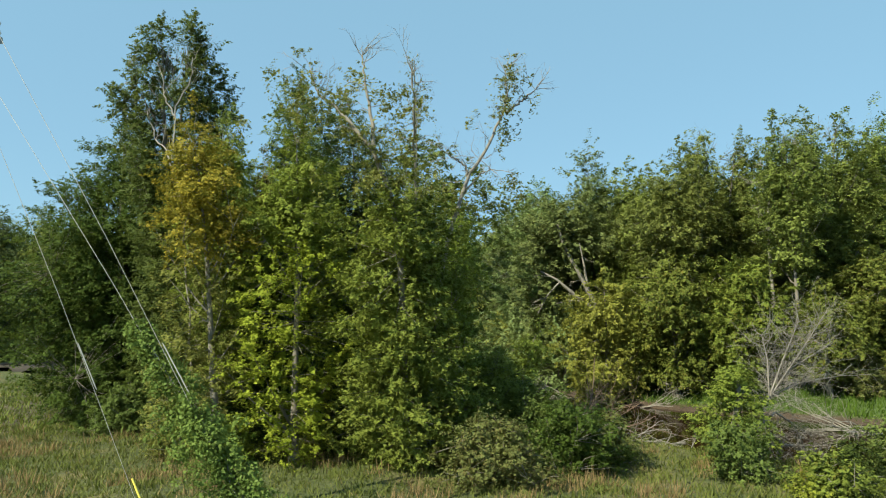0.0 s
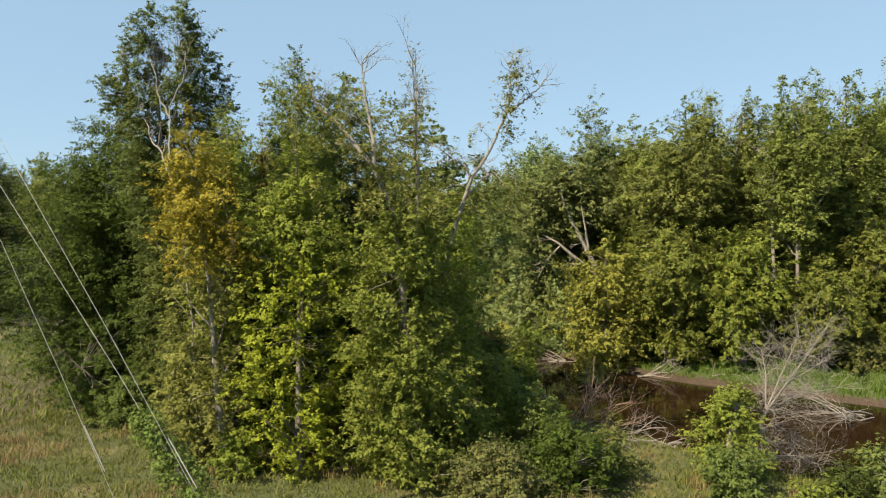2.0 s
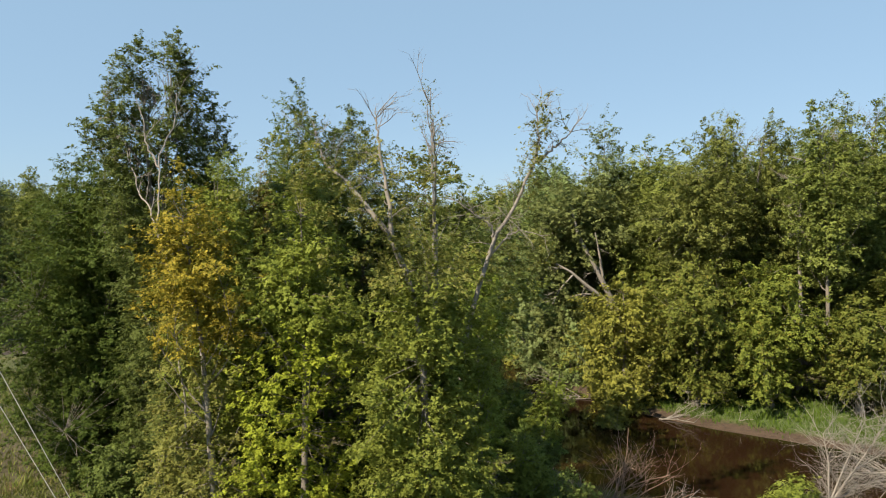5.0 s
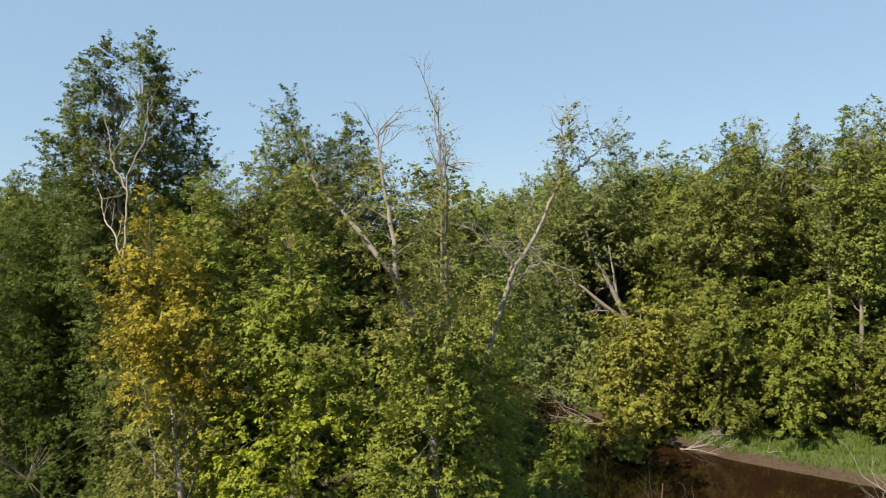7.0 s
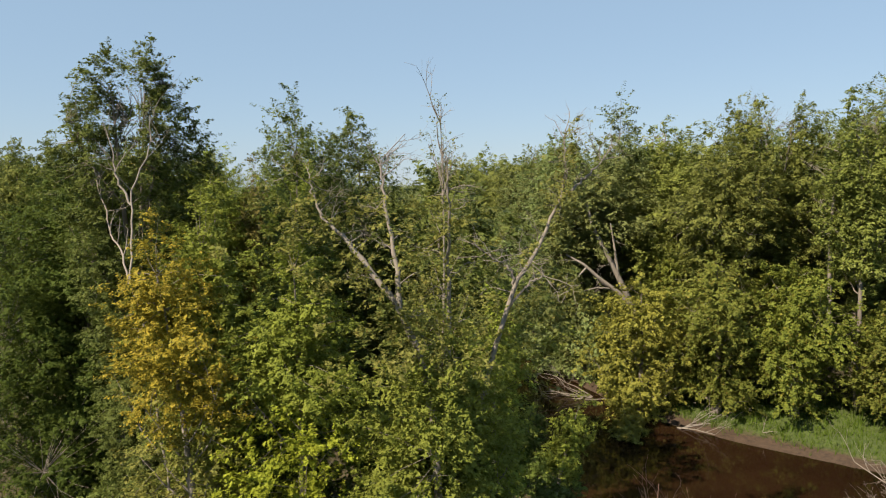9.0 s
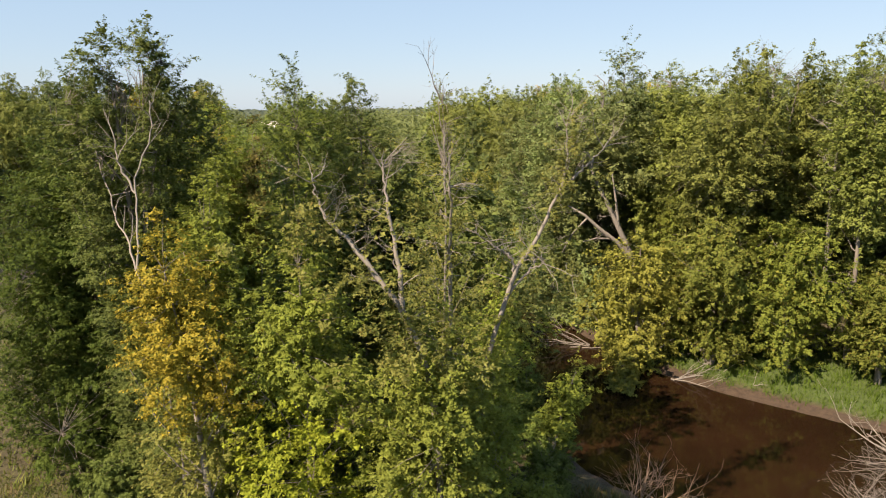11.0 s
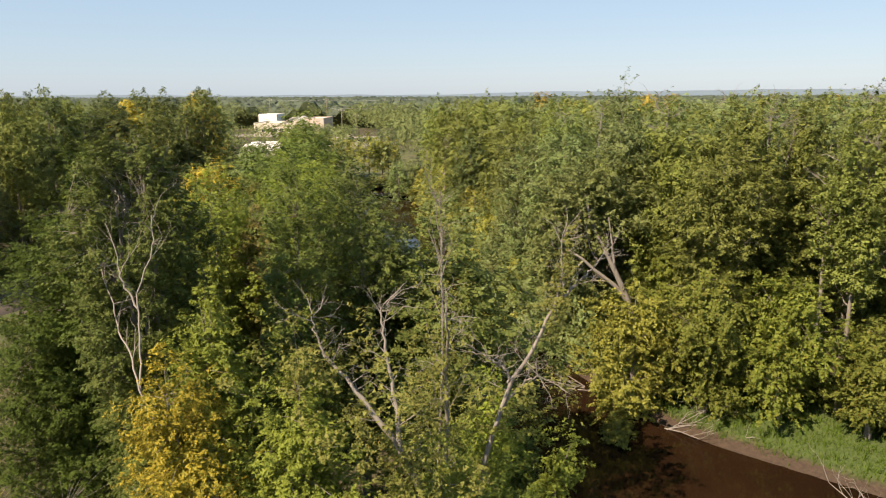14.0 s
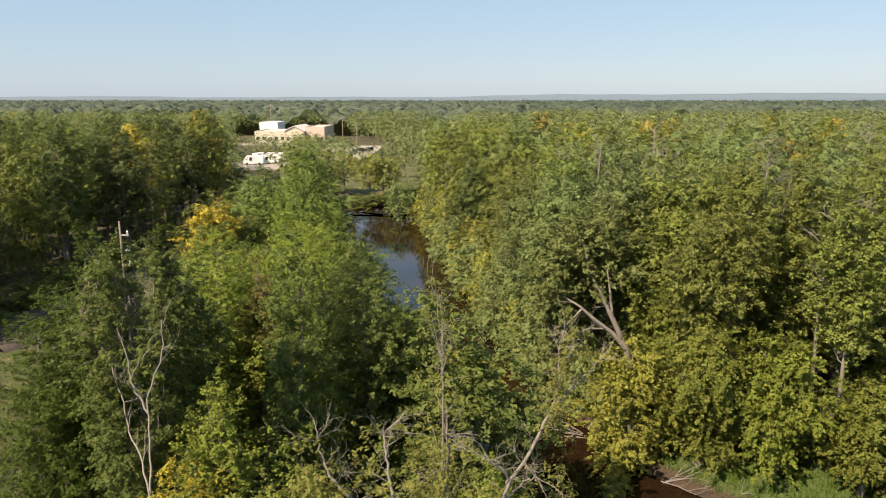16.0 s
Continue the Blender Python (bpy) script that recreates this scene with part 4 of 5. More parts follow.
def wood_sites():
    rng = np.random.default_rng(5)
    out = []
    own = np.array([(-9.6, 42.0, 4.2), (6.6, 52.5, 3.5), (4.8, 58.0, 3.5), (-7.4, 32.6, 3.4), (-12.6, 33.4, 3.4), (-3.6, 33.6, 2.6), (-9.6, 36.5, 3.0), (-11.0, 29.6, 2.0), (-4.5, 27.8, 2.5), (5.8, 47.0, 3.0)])
    for gap, y0, y1 in ((5.0, 24, 64), (5.9, 64, 134)):
        for x, y in sites(-112, 98, y0, y1, gap, rng):
            d, side = shore(x, y)
            d, rx = float(d), float(rail_x(y))
            left = x < rx
            if (np.hypot(own[:, 0] - x, own[:, 1] - y) < own[:, 2]).any():
                continue
            if d < 1.2 or not in_view(x, y) or -4.2 < x - rx < 8.5:
                continue
            if side > 0.5 and y < 48 and x > 1:
                if not (y > 43.5 and x > 25):
                    continue
            if side < 0.5 and not left:
                if y < 27 or x < -17.5 - 0.16 * (y - 30) or (y < 31 and x < -9):
                    continue
            if -0.178 * y < x < -0.128 * y and y > 124:
                continue
            if side > 0.5:
                h = rng.uniform(14, 17.5)
            elif left:
                h = rng.uniform(15, 18.5)
            else:
                h = rng.uniform(11.5, 14) if d > 5 else rng.uniform(5.5, 7.5)
                if x < -12 and y < 58:
                    h = rng.uniform(9.5, 11.8)
            if side < 0.5 and not left:
                h = min(h, open_height(x, y))
            if -0.35 * y < x < -0.25 * y and y > 75:
                h = min(h, 20.5 - 0.0953 * y)
            # left wood: deeper green, and part of its shade put into dark leaves
            share = (0.34, 0.10, 0.46, 0.04, 0.05, 0.01) if side > 0.5 else ((0.03, 0.20, 0.0, 0.75, 0.0, 0.02) if left else (0.66, 0.14, 0.06, 0.12, 0.02, 0.0))
            out.append((x, y, h, int(rng.choice((0, 1, 2, 3, 4, 5) if side > 0.5 or left else (9, 1, 2, 3, 4, 5), p=share)), rng.uniform(0, 6.28), rng.uniform(0.9, 1.2)))
    return out


def bank_sites():
    """Lower trees that hang over the water on both banks of the narrow reach."""
    rng = np.random.default_rng(6)
    out = []
    for (ax, ay, aw), (bx, by, bw) in zip(RIVER[5:13], RIVER[6:14]):
        dx, dy = bx - ax, by - ay
        n = math.hypot(dx, dy)
        for t in np.arange(0, 1, 3.2 / n):
            for s in (1, -1):
                w = aw + t * (bw - aw) + rng.uniform(0.3, 1.3)
                x, y = ax + t * dx + s * dy / n * w, ay + t * dy - s * dx / n * w
                if y < 45 or (s < 0 and y < 30):
                    continue
                h = rng.uniform(5.5, 9) if s > 0 else min(rng.uniform(3.0, 5.0), open_height(x, y))
                out.append((x, y, h * 14 / 7, int(rng.choice([6, 7, 7, 7, 7] if s > 0 else [8])), rng.uniform(0, 6.28), rng.uniform(0.8, 1.05)))
    return out


EDGE = [(13.4, 46.5, 14.5, 0, 0.7, 0.9), (-18.2, 77.0, 15.0, 9, 0.4, 1.0), (-22.0, 90.0, 15.4, 9, 1.4, 1.1), (-27.5, 118.0, 11.5, 9, 2.4, 1.1), (-30.5, 146.0, 9.5, 0, 0.9, 1.0), (-27.6, 152.0, 8.5, 4, 3.0, 0.9), (-20.6, 141.5, 10.0, 4, 2.0, 0.9), (-16.8, 143.0, 9.0, 4, 5.0, 0.8), (-19.0, 150.0, 10.0, 2, 1.0, 0.9)]
# bush row added to keep the shaded foot of the left wood dark
SHADE_FILL = [(float(rail_x(y)) - 5.6 + 1.2 * math.sin(2.3 * y), float(y), 9.0 + 2.5 * math.sin(1.7 * y), 8, 0.9 * y, 1.0) for y in np.arange(44, 136, 3.6)]
GOLDEN = [(-21.0, 56.0, 12.6, 5, 0.3, 1.0), (-42.6, 112.0, 16.4, 5, 1.3, 1.3), (-45.8, 95.0, 16.6, 5, 2.1, 1.2), (27.9, 103.0, 17.0, 5, 4.0, 1.1), (24.2, 101.0, 17.0, 5, 2.2, 1.0), (12.4, 128.0, 17.4, 5, 0.6, 1.2)]

first = {}
for x, y, h, k, turn, wide in wood_sites() + bank_sites() + EDGE + SHADE_FILL + GOLDEN:
    far = y > 72
    key = (k, far)
    name, label, leaf, prof = KINDS[k]
    m = Matrix.Translation((x, y, max(gz(x, y), 0.1) - 0.15)) @ Matrix.Rotation(turn, 4, "Z") @ Matrix.Diagonal((wide, wide, h / 14.0, 1))
    if key not in first:
        n, per, size = (100, 27, 0.66) if far else (150, 46, 0.38)
        if k in BUSHES:
            n = n // 2
        src = make_tree(name, label, (0, 0, 0), 7.0 if k in BUSHES else 14.0, prof, 60 + k, leaf, clusters=n, per=per, size=size, cr=(0.6, 1.1), r0=0.2, limbs=6 if far else 10, light=True, group="woodland trees",
                        top_only=0.3 if far and k not in BUSHES else 0.0, snags=(1, 0, 5, 2, 3, 0, 0, 0, 0, 1)[k] if not far else 0, fine=True, fill=not far)
        src.matrix_basis = m
        first[key] = (src, src.scale.copy())
    else:
        src, sc = first[key]
        copy_thing(src, m @ Matrix.Diagonal((1 / sc.x, 1 / sc.y, 1 / sc.z, 1)))


def standing_dead(seed):
    """A grey dead tree whose bare top stands out of the woods."""
    rng = np.random.default_rng(seed)
    t = new("dead_tree")
    g = Geo()
    p = smooth_line([(0, 0, 0), (0.2, 0, 6), (0.1, 0.1, 11), (0.4, 0.1, 14.5), (0.5, 0, 16.5)])
    g.tube(p, np.linspace(0.17, 0.04, len(p)), 6)
    part("trunk", g, BARK_PALE, t)
    for q in range(9, len(p)):
        b = Geo()
        bare(b, rng, p[q], unit(np.array([rng.normal(), rng.normal(), 0.9])), rng.uniform(0.7, 1.5), 0.04, 2, 0.3, 4, 3)
        part("limb", b, TWIG_GREY, t)
    return tagged(t, "grey leafless dead tree standing in the woods", "tree", group="dead trees in the woods")


DEAD = [(19.6, 39.5, 0.86), (25.2, 47.0, 0.95), (30.5, 52.0, 0.98), (22.0, 55.0, 1.0), (15.2, 58.0, 0.98), (35.0, 60.0, 1.0), (26.5, 66.0, 1.02), (12.0, 70.0, 0.98), (40.0, 74.0, 1.02), (20.5, 80.0, 1.04), (47.0, 88.0, 1.05), (31.0, 92.0, 1.05), (8.5, 66.0, 0.95), (38.0, 46.0, 0.95), (-3.6, 92.0, 0.8), (28.5, 45.5, 0.93)]
snags = [standing_dead(300), standing_dead(301)]
for k, (x, y, h) in enumerate(DEAD):
    m = Matrix.Translation((x, y, gz(x, y) - 0.2)) @ Matrix.Rotation(1.7 * k, 4, "Z") @ Matrix.Diagonal((h, h, h, 1))
    if k < 2:
        snags[k].matrix_basis = m
    else:
        src = snags[k % 2]
        copy_thing(src, m @ Matrix.Diagonal((1 / src.scale.x, 1 / src.scale.y, 1 / src.scale.z, 1)))


def far_woods():
    """Woods past the single trees: crowns of leafy clumps, then the closed canopy out to the horizon."""
    rng = np.random.default_rng(9)
    geo = Geo()
    gold = Geo()
    for y0, y1, gap, per, size, rad in ((134, 390, 7.0, 100, 1.15, 4.2),):
        gx = np.arange(-0.8 * y1, 0.72 * y1, gap)
        gy = np.arange(y0, y1, gap)
        X, Y = np.meshgrid(gx, gy)
        X, Y = X.ravel() + rng.uniform(-0.45, 0.45, X.size) * gap, Y.ravel() + rng.uniform(-0.45, 0.45, X.size) * gap
        d, _ = shore(X, Y)
        keep = (X > -0.78 * Y - 8) & (X < 0.7 * Y + 6) & (d > 2.5) & ((X - rail_x(Y) < -6) | (X - rail_x(Y) > 7))
        keep &= ~((X > -0.172 * Y) & (X < -0.136 * Y) & (Y < 236) & (Y > 120))
        keep &= ~((X > -0.20 * Y) & (X < -0.135 * Y) & (Y > 226) & (Y < 310))
        keep &= ~((X > -0.34 * Y) & (X < -0.265 * Y) & (Y > 125) & (Y < 240))
        keep &= ~((X > -0.34 * Y) & (X < -0.17 * Y) & (Y > 262) & (Y < 365))
        X, Y = X[keep], Y[keep]
        h = rng.uniform(10.5, 16.5, len(X)) * np.where(X > 0, 1.0, 0.93)
        h = np.where((X < -0.16 * Y) & (X > -0.35 * Y) & (Y < 270), np.minimum(h, np.maximum(19.5 - 0.046 * Y, 5.0)), h)
        c = np.stack([X, Y, h - rad * 0.9], -1)
        r = np.full(len(c), rad) * rng.uniform(0.8, 1.2, len(c))
        g = rng.random(len(c)) < 0.012
        leaves(geo, rng, c[~g], r[~g], per, size, 1.0, 0.1, 1.1, 0.35, True)
        leaves(gold, rng, c[g], r[g] * 0.8, per, size, 1.0, 0.1, 1.1, 0.35, True)
    # the canopy farther off: one crown of its own height in each plot of woodland
    ys = np.concatenate([np.arange(372, 640, 3.0), np.arange(640, 1300, 5.5)])
    Y, U = np.meshgrid(ys, np.linspace(-0.8, 0.72, 300), indexing="ij")
    X, plot = U * Y, 10.0
    ci, cj = np.floor(X / plot).astype(int), np.floor(Y / plot).astype(int)
    pick = lambda a, b, k: np.modf(np.abs(np.sin(a * 127.1 + b * 311.7 + k * 74.7) * 43758.5453))[0]
    Z = np.full(X.shape, 7.0)
    for da in (-1, 0, 1):
        for db in (-1, 0, 1):
            a, b = ci + da, cj + db
            cx, cy = (a + 0.1 + 0.8 * pick(a, b, 1)) * plot, (b + 0.1 + 0.8 * pick(a, b, 2)) * plot
            hh, rr = 10.5 + 5.5 * pick(a, b, 3), 4.2 + 3.0 * pick(a, b, 4)
            Z = np.maximum(Z, hh - 4.5 * ((X - cx) ** 2 + (Y - cy) ** 2) / rr ** 2)
    Z += rng.normal(scale=0.45, size=Z.shape)
    Z = np.where((X > -0.34 * Y) & (X < -0.17 * Y) & (Y < 372), 3.0, Z)
    ny, nx = X.shape
    i, j = np.meshgrid(np.arange(nx - 1), np.arange(ny - 1))
    q = (j * nx + i).ravel()
    canopy = quads_mesh("distant_woods", np.stack([X, Y, Z], -1).reshape(-1, 3), np.stack([q, q + 1, q + nx + 1, q + nx], -1))
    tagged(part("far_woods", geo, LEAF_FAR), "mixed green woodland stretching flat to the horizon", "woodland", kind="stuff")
    tagged(part("distant_woods", canopy, LEAF_HAZE), "distant woodland below the horizon, blue-green from haze in its colour", "woodland", kind="stuff")
    tagged(part("far_golden_trees", gold, LEAF_GOLD), "scattered golden autumn trees in the distant woodland", "woodland", kind="stuff")
    xs = np.concatenate([-np.geomspace(4500, 60, 60), np.geomspace(60, 4300, 60)])
    ys = np.geomspace(1150, 4600, 70)
    X, Y = np.meshgrid(xs, ys)
    Z = 11.5 + rng.uniform(-2.0, 2.5, X.shape)
    nx, ny = len(xs), len(ys)
    i, j = np.meshgrid(np.arange(nx - 1), np.arange(ny - 1))
    q = (j * nx + i).ravel()
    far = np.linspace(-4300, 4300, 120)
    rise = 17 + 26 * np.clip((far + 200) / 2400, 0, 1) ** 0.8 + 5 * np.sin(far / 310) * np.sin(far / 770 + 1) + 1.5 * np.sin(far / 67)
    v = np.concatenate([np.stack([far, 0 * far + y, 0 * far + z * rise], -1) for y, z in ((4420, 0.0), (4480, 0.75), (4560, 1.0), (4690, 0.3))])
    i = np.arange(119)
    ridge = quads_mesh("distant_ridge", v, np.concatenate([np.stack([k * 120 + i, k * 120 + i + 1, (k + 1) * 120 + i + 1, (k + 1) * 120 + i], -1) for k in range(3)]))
    tagged(part("distant_ridge", ridge, FAR_HAZE), "low wooded ridge on the far horizon, haze painted in as blue-grey", "hills", kind="structure")
    ob = part("backdrop", quads_mesh("backdrop", np.stack([X, Y, Z], -1).reshape(-1, 3), np.stack([q, q + 1, q + nx + 1, q + nx], -1)), FAR_HAZE)
    tagged(ob, "closed canopy of distant woods up to the horizon, coloured as if in haze", "woodland", kind="structure")


far_woods()


# ---- shrubs, vines and dead wood by the water ----
def shrub(name, label, x, y, h, r, seed, leaf, n=90, per=105, size=0.1, squash=(1.0, 1.0), z0=0.02):
    return make_tree(name, label, at(x, y), h, [(z0, r * 0.8), (0.3, r), (0.65, r * 0.85), (0.9, r * 0.5), (1.0, r * 0.2)], seed, leaf, clusters=n, per=per, size=size, cr=(0.22, 0.45),
                     r0=0.045, limbs=8, squash=squash, category="shrub", trunk_top=0.7)


shrub("shrub", "grey-green shrub with brownish stems in the meadow", 1.7, 13.4, 2.0, 1.6, 41, LEAF_SHRUB, 150)
shrub("shrub", "dark green leafy shrub on the near bank", 3.9, 15.0, 2.3, 1.5, 42, LEAF_DEEP, 140)
shrub("shrub", "dark green shrub on the near bank", 5.4, 16.4, 1.7, 1.1, 43, LEAF_SHRUB, 80)
shrub("shrub", "rounded dark green shrub at the water's edge", 8.3, 14.2, 1.7, 1.15, 44, LEAF_DARK, 110)
shrub("shrub", "yellowing olive shrub on the near bank", 9.8, 12.4, 1.25, 1.15, 45, LEAF_BANK, 110)
shrub("shrub", "small bright yellow-green shrub in the near-bank grass", 8.9, 11.8, 0.8, 0.55, 95, LEAF_LIGHT, 45)
shrub("shrub", "light green shrub on the near bank", 11.0, 13.8, 1.3, 0.9, 46, LEAF_DEEP, 80)
shrub("shrub", "dark green shrub at the water's edge", 12.6, 14.6, 1.7, 1.1, 47, LEAF_DARK, 90)
shrub("shrub", "olive shrub on the far bank", 22.5, 34.6, 2.2, 1.6, 48, LEAF_SHRUB, 110, size=0.18)
shrub("shrub", "olive shrub on the far bank", 26.0, 33.0, 2.4, 1.8, 49, LEAF_OLIVE, 110, size=0.18)
shrub("shrub", "low green shrub under the riverside trees", 0.9, 16.2, 2.6, 1.2, 50, LEAF_MID, 110)
shrub("shrub", "tall leafy green shrub beside the river", 1.9, 18.4, 3.7, 1.25, 91, LEAF_MID, 150)
shrub("shrub", "dark green shrub on the near bank", 3.3, 17.7, 2.5, 1.1, 92, LEAF_DARK, 120)
for bx, by, bh, br, bs in ((2.5, 22.6, 2.6, 1.2, 93), (2.9, 26.0, 2.3, 1.1, 94), (2.0, 28.6, 3.2, 1.3, 95), (0.6, 31.5, 3.6, 1.4, 96)):
    shrub("shrub", "dark green shrub at the water's edge", bx, by, bh, br, bs, LEAF_DARK, 110, size=0.13)
shrub("shrub", "leafy undergrowth at the foot of the golden tree", -6.2, 16.0, 1.8, 1.0, 51, LEAF_MID, 80)
shrub("shrub", "leafy undergrowth beside the meadow", -9.2, 19.4, 2.0, 1.3, 52, LEAF_DARK, 120)
shrub("shrub", "olive undergrowth beside the meadow", -8.4, 17.6, 4.6, 1.4, 53, LEAF_OLIVE, 130)
shrub("shrub", "dark undergrowth below the tall tree", -12.6, 22.4, 2.4, 1.5, 54, LEAF_DARK, 120, size=0.15)
shrub("shrub", "dark leafy undergrowth between the trunks", -2.6, 18.8, 6.0, 1.8, 55, LEAF_DEEP, 190, size=0.15)
shrub("shrub", "dark leafy undergrowth between the trunks", -6.4, 21.2, 8.6, 2.0, 56, LEAF_DEEP, 200, size=0.21)
shrub("shrub", "dark leafy undergrowth by the river", 0.1, 22.4, 5.0, 1.2, 57, LEAF_MID, 150, size=0.16)


def vine_snag():
    rng = np.random.default_rng(61)
    x, y, z = at(8.7, 15.9)
    t = new("snag")
    t.location = (x, y, z - 0.1)
    g = Geo()
    p = curve((0, 0, 0), (0.25, 0.1, 2.5), 0, 0.04, rng)
    g.tube(p, np.linspace(0.14, 0.09, 6), 7)
    part("trunk", g, BARK_PALE, t)
    f = rng.random(150)
    a = rng.uniform(0, 6.28, 150)
    r = np.interp(f, [0, 0.3, 0.7, 1.0], [0.7, 1.0, 0.9, 0.4]) * (1 + 0.35 * np.sin(3 * a + 9 * f)) * rng.uniform(0.5, 1.1, 150)
    c = np.stack([0.25 * f + np.cos(a) * r, 0.1 * f + np.sin(a) * r, 0.3 + 2.3 * f + 0.3 * np.sin(2 * a)], -1)
    g = Geo()
    sprays(g, rng, c, rng.uniform(0.22, 0.42, 150), unit(np.stack([np.cos(a), np.sin(a), np.full(150, 0.5)], -1)), 60, 0.1, 6, 0.5)
    part("vine_leaves", g, LEAF_MID, t, "yellow-green climbing vine")
    tagged(t, "broken trunk wrapped in yellow-green vine", "tree stump")


vine_snag()


def dead_leaner():
    """A grey leafless tree that leans out over the water, its twigs hanging down."""
    rng = np.random.default_rng(62)
    x, y, z = at(9.3, 16.5)
    t = new("dead_tree")
    t.location = (x, y, z - 0.1)
    o = np.array(t.location)
    root = [(9.3, 16.5, 0.6), (9.7, 16.6, 1.8), (10.2, 16.8, 2.7)]
    for pts, r, fan in ((root + [(11.0, 17.0, 3.6), (12.4, 17.3, 4.3)], 0.10, 0.5), (root[1:] + [(10.7, 16.9, 3.8), (11.3, 17.0, 5.0)], 0.07, 0.5),
                        (root[1:] + [(10.3, 17.0, 3.8), (10.2, 17.1, 4.6)], 0.06, 0.5), (root[1:] + [(11.2, 17.2, 3.1), (12.8, 17.6, 3.3)], 0.06, 0.3), (root[2:] + [(11.4, 17.0, 4.2), (12.0, 17.1, 5.0)], 0.05, 0.5),
                        (root[1:2] + [(10.6, 17.4, 2.2), (11.5, 18.2, 1.7), (12.1, 18.8, 0.7)], 0.06, -0.35), (root[1:2] + [(10.3, 17.6, 2.0), (10.9, 18.6, 1.4), (11.2, 19.2, 0.4)], 0.05, -0.35), (root[:1] + [(10.2, 16.9, 1.3), (11.3, 17.3, 1.2), (12.3, 17.6, 0.8)], 0.05, -0.2)):
        p = smooth_line(np.array(pts) - o)
        g = Geo()
        g.tube(p, np.linspace(0.62 * r, 0.01, len(p)), 6)
        limb = part("limb", g, TWIG_GREY, t)
        b = Geo()
        for q in range(len(p) // 3, len(p)):
            for _ in range(3):
                bare(b, rng, p[q], unit(np.array([rng.normal(0.25, 0.55), rng.normal(0.1, 0.5), rng.normal(fan, 0.4)])), rng.uniform(0.5, 1.1), 0.010, 2, 0.35, 3, 3)
        part("dead_branchwork", b, TWIG_GREY, limb)["kind"] = "stuff"
    tagged(t, "grey leafless tree leaning over the brown water", "tree")


dead_leaner()


def brush(label, x, y, reach, way, n, seed, mat, r=0.03, length=(1.2, 2.4), up=0.5, depth=2):
    rng = np.random.default_rng(seed)
    t = new("brush_pile")
    z = max(gz(x, y), 0.0)
    t.location = (x, y, z)
    for _ in range(n):
        g = Geo()
        s = np.array([rng.uniform(-0.3, 0.3) * reach, rng.uniform(-0.3, 0.3) * reach, 0.02])
        w = unit(np.array([way[0] + rng.normal(scale=0.45), way[1] + rng.normal(scale=0.45), abs(rng.normal(up, 0.25))]))
        tw = Geo()
        bare(g, rng, s, w, rng.uniform(*length), r * rng.uniform(0.7, 1.2), depth, 0.35, 4, 3, tw)
        part("twigwork", tw, mat, part("branch", g, mat, t))["kind"] = "stuff"
    tagged(t, label, "dead branches", group="dead wood along the river")


brush("tangle of red-brown dead branches fallen in the river", 5.0, 21.6, 2.2, (0.75, 0.35), 17, 71, TWIG_RED, 0.022, (1.8, 3.2), 0.55)
brush("pale dead branches lying in the river", 6.8, 20.8, 1.8, (0.9, -0.1), 7, 72, BARK_PALE, 0.024, (1.0, 1.8), 0.3)
brush("pale driftwood branches by the far bank", 18.6, 27.2, 2.4, (-0.9, -0.1), 14, 73, BARK_PALE, 0.035, (1.6, 3.0), 0.15)
shrub("willow_bush", "lime-yellow boughs trailing in the water", 8.1, 36.0, 2.1, 1.35, 58, LEAF_LIME, 120, size=0.2, z0=0.15)
brush("pale sticks heaped at the water's edge", 6.9, 42.6, 1.4, (-0.9, 0.1), 9, 74, BARK_PALE, 0.04, (1.4, 2.6), 0.12)
brush("dead branch lying along the far water's edge", 11.0, 37.0, 0.8, (1.0, -0.25), 4, 75, BARK_PALE, 0.035, (2.0, 3.0), 0.08)
brush("small dead branch standing in the far mud", 14.6, 35.4, 0.3, (0.2, 0.0), 2, 77, BARK_PALE, 0.02, (0.6, 0.9), 0.8, 1)


def log(label, a, b, r, seed, mat=BARK_PALE):
    rng = np.random.default_rng(seed)
    a, b = np.array(a, float), np.array(b, float)
    t = new("log")
    t.location = a
    g = Geo()
    p = curve((0, 0, 0), b - a, 0.05, 0.04, rng, 7)
    g.tube(p, np.linspace(r, r * 0.55, 7), 8)
    g.tube([p[0], p[0] - unit(p[1] - p[0]) * 0.01], (r, 0.002), 8)
    part("trunk", g, mat, t)
    for _ in range(3):
        s = Geo()
        bare(s, rng, p[rng.integers(2, 6)], unit(rng.normal(size=3) * (1, 1, 0.2) + (0, 0, 0.6)), 0.6, r * 0.35, 1, 0.3, 4, 2)
        part("branch", s, mat, t)
    tagged(t, label, "log", group="dead wood along the river")


log("weathered pale log on the near bank", (6.3, 20.3, 0.5), (9.0, 19.2, 0.35), 0.12, 81)
log("weathered pale log beside the water", (6.8, 20.9, 0.15), (9.0, 20.2, 0.3), 0.09, 82)
log("thin weathered log on the near bank", (7.4, 20.0, 0.55), (8.6, 20.3, 0.75), 0.07, 83)


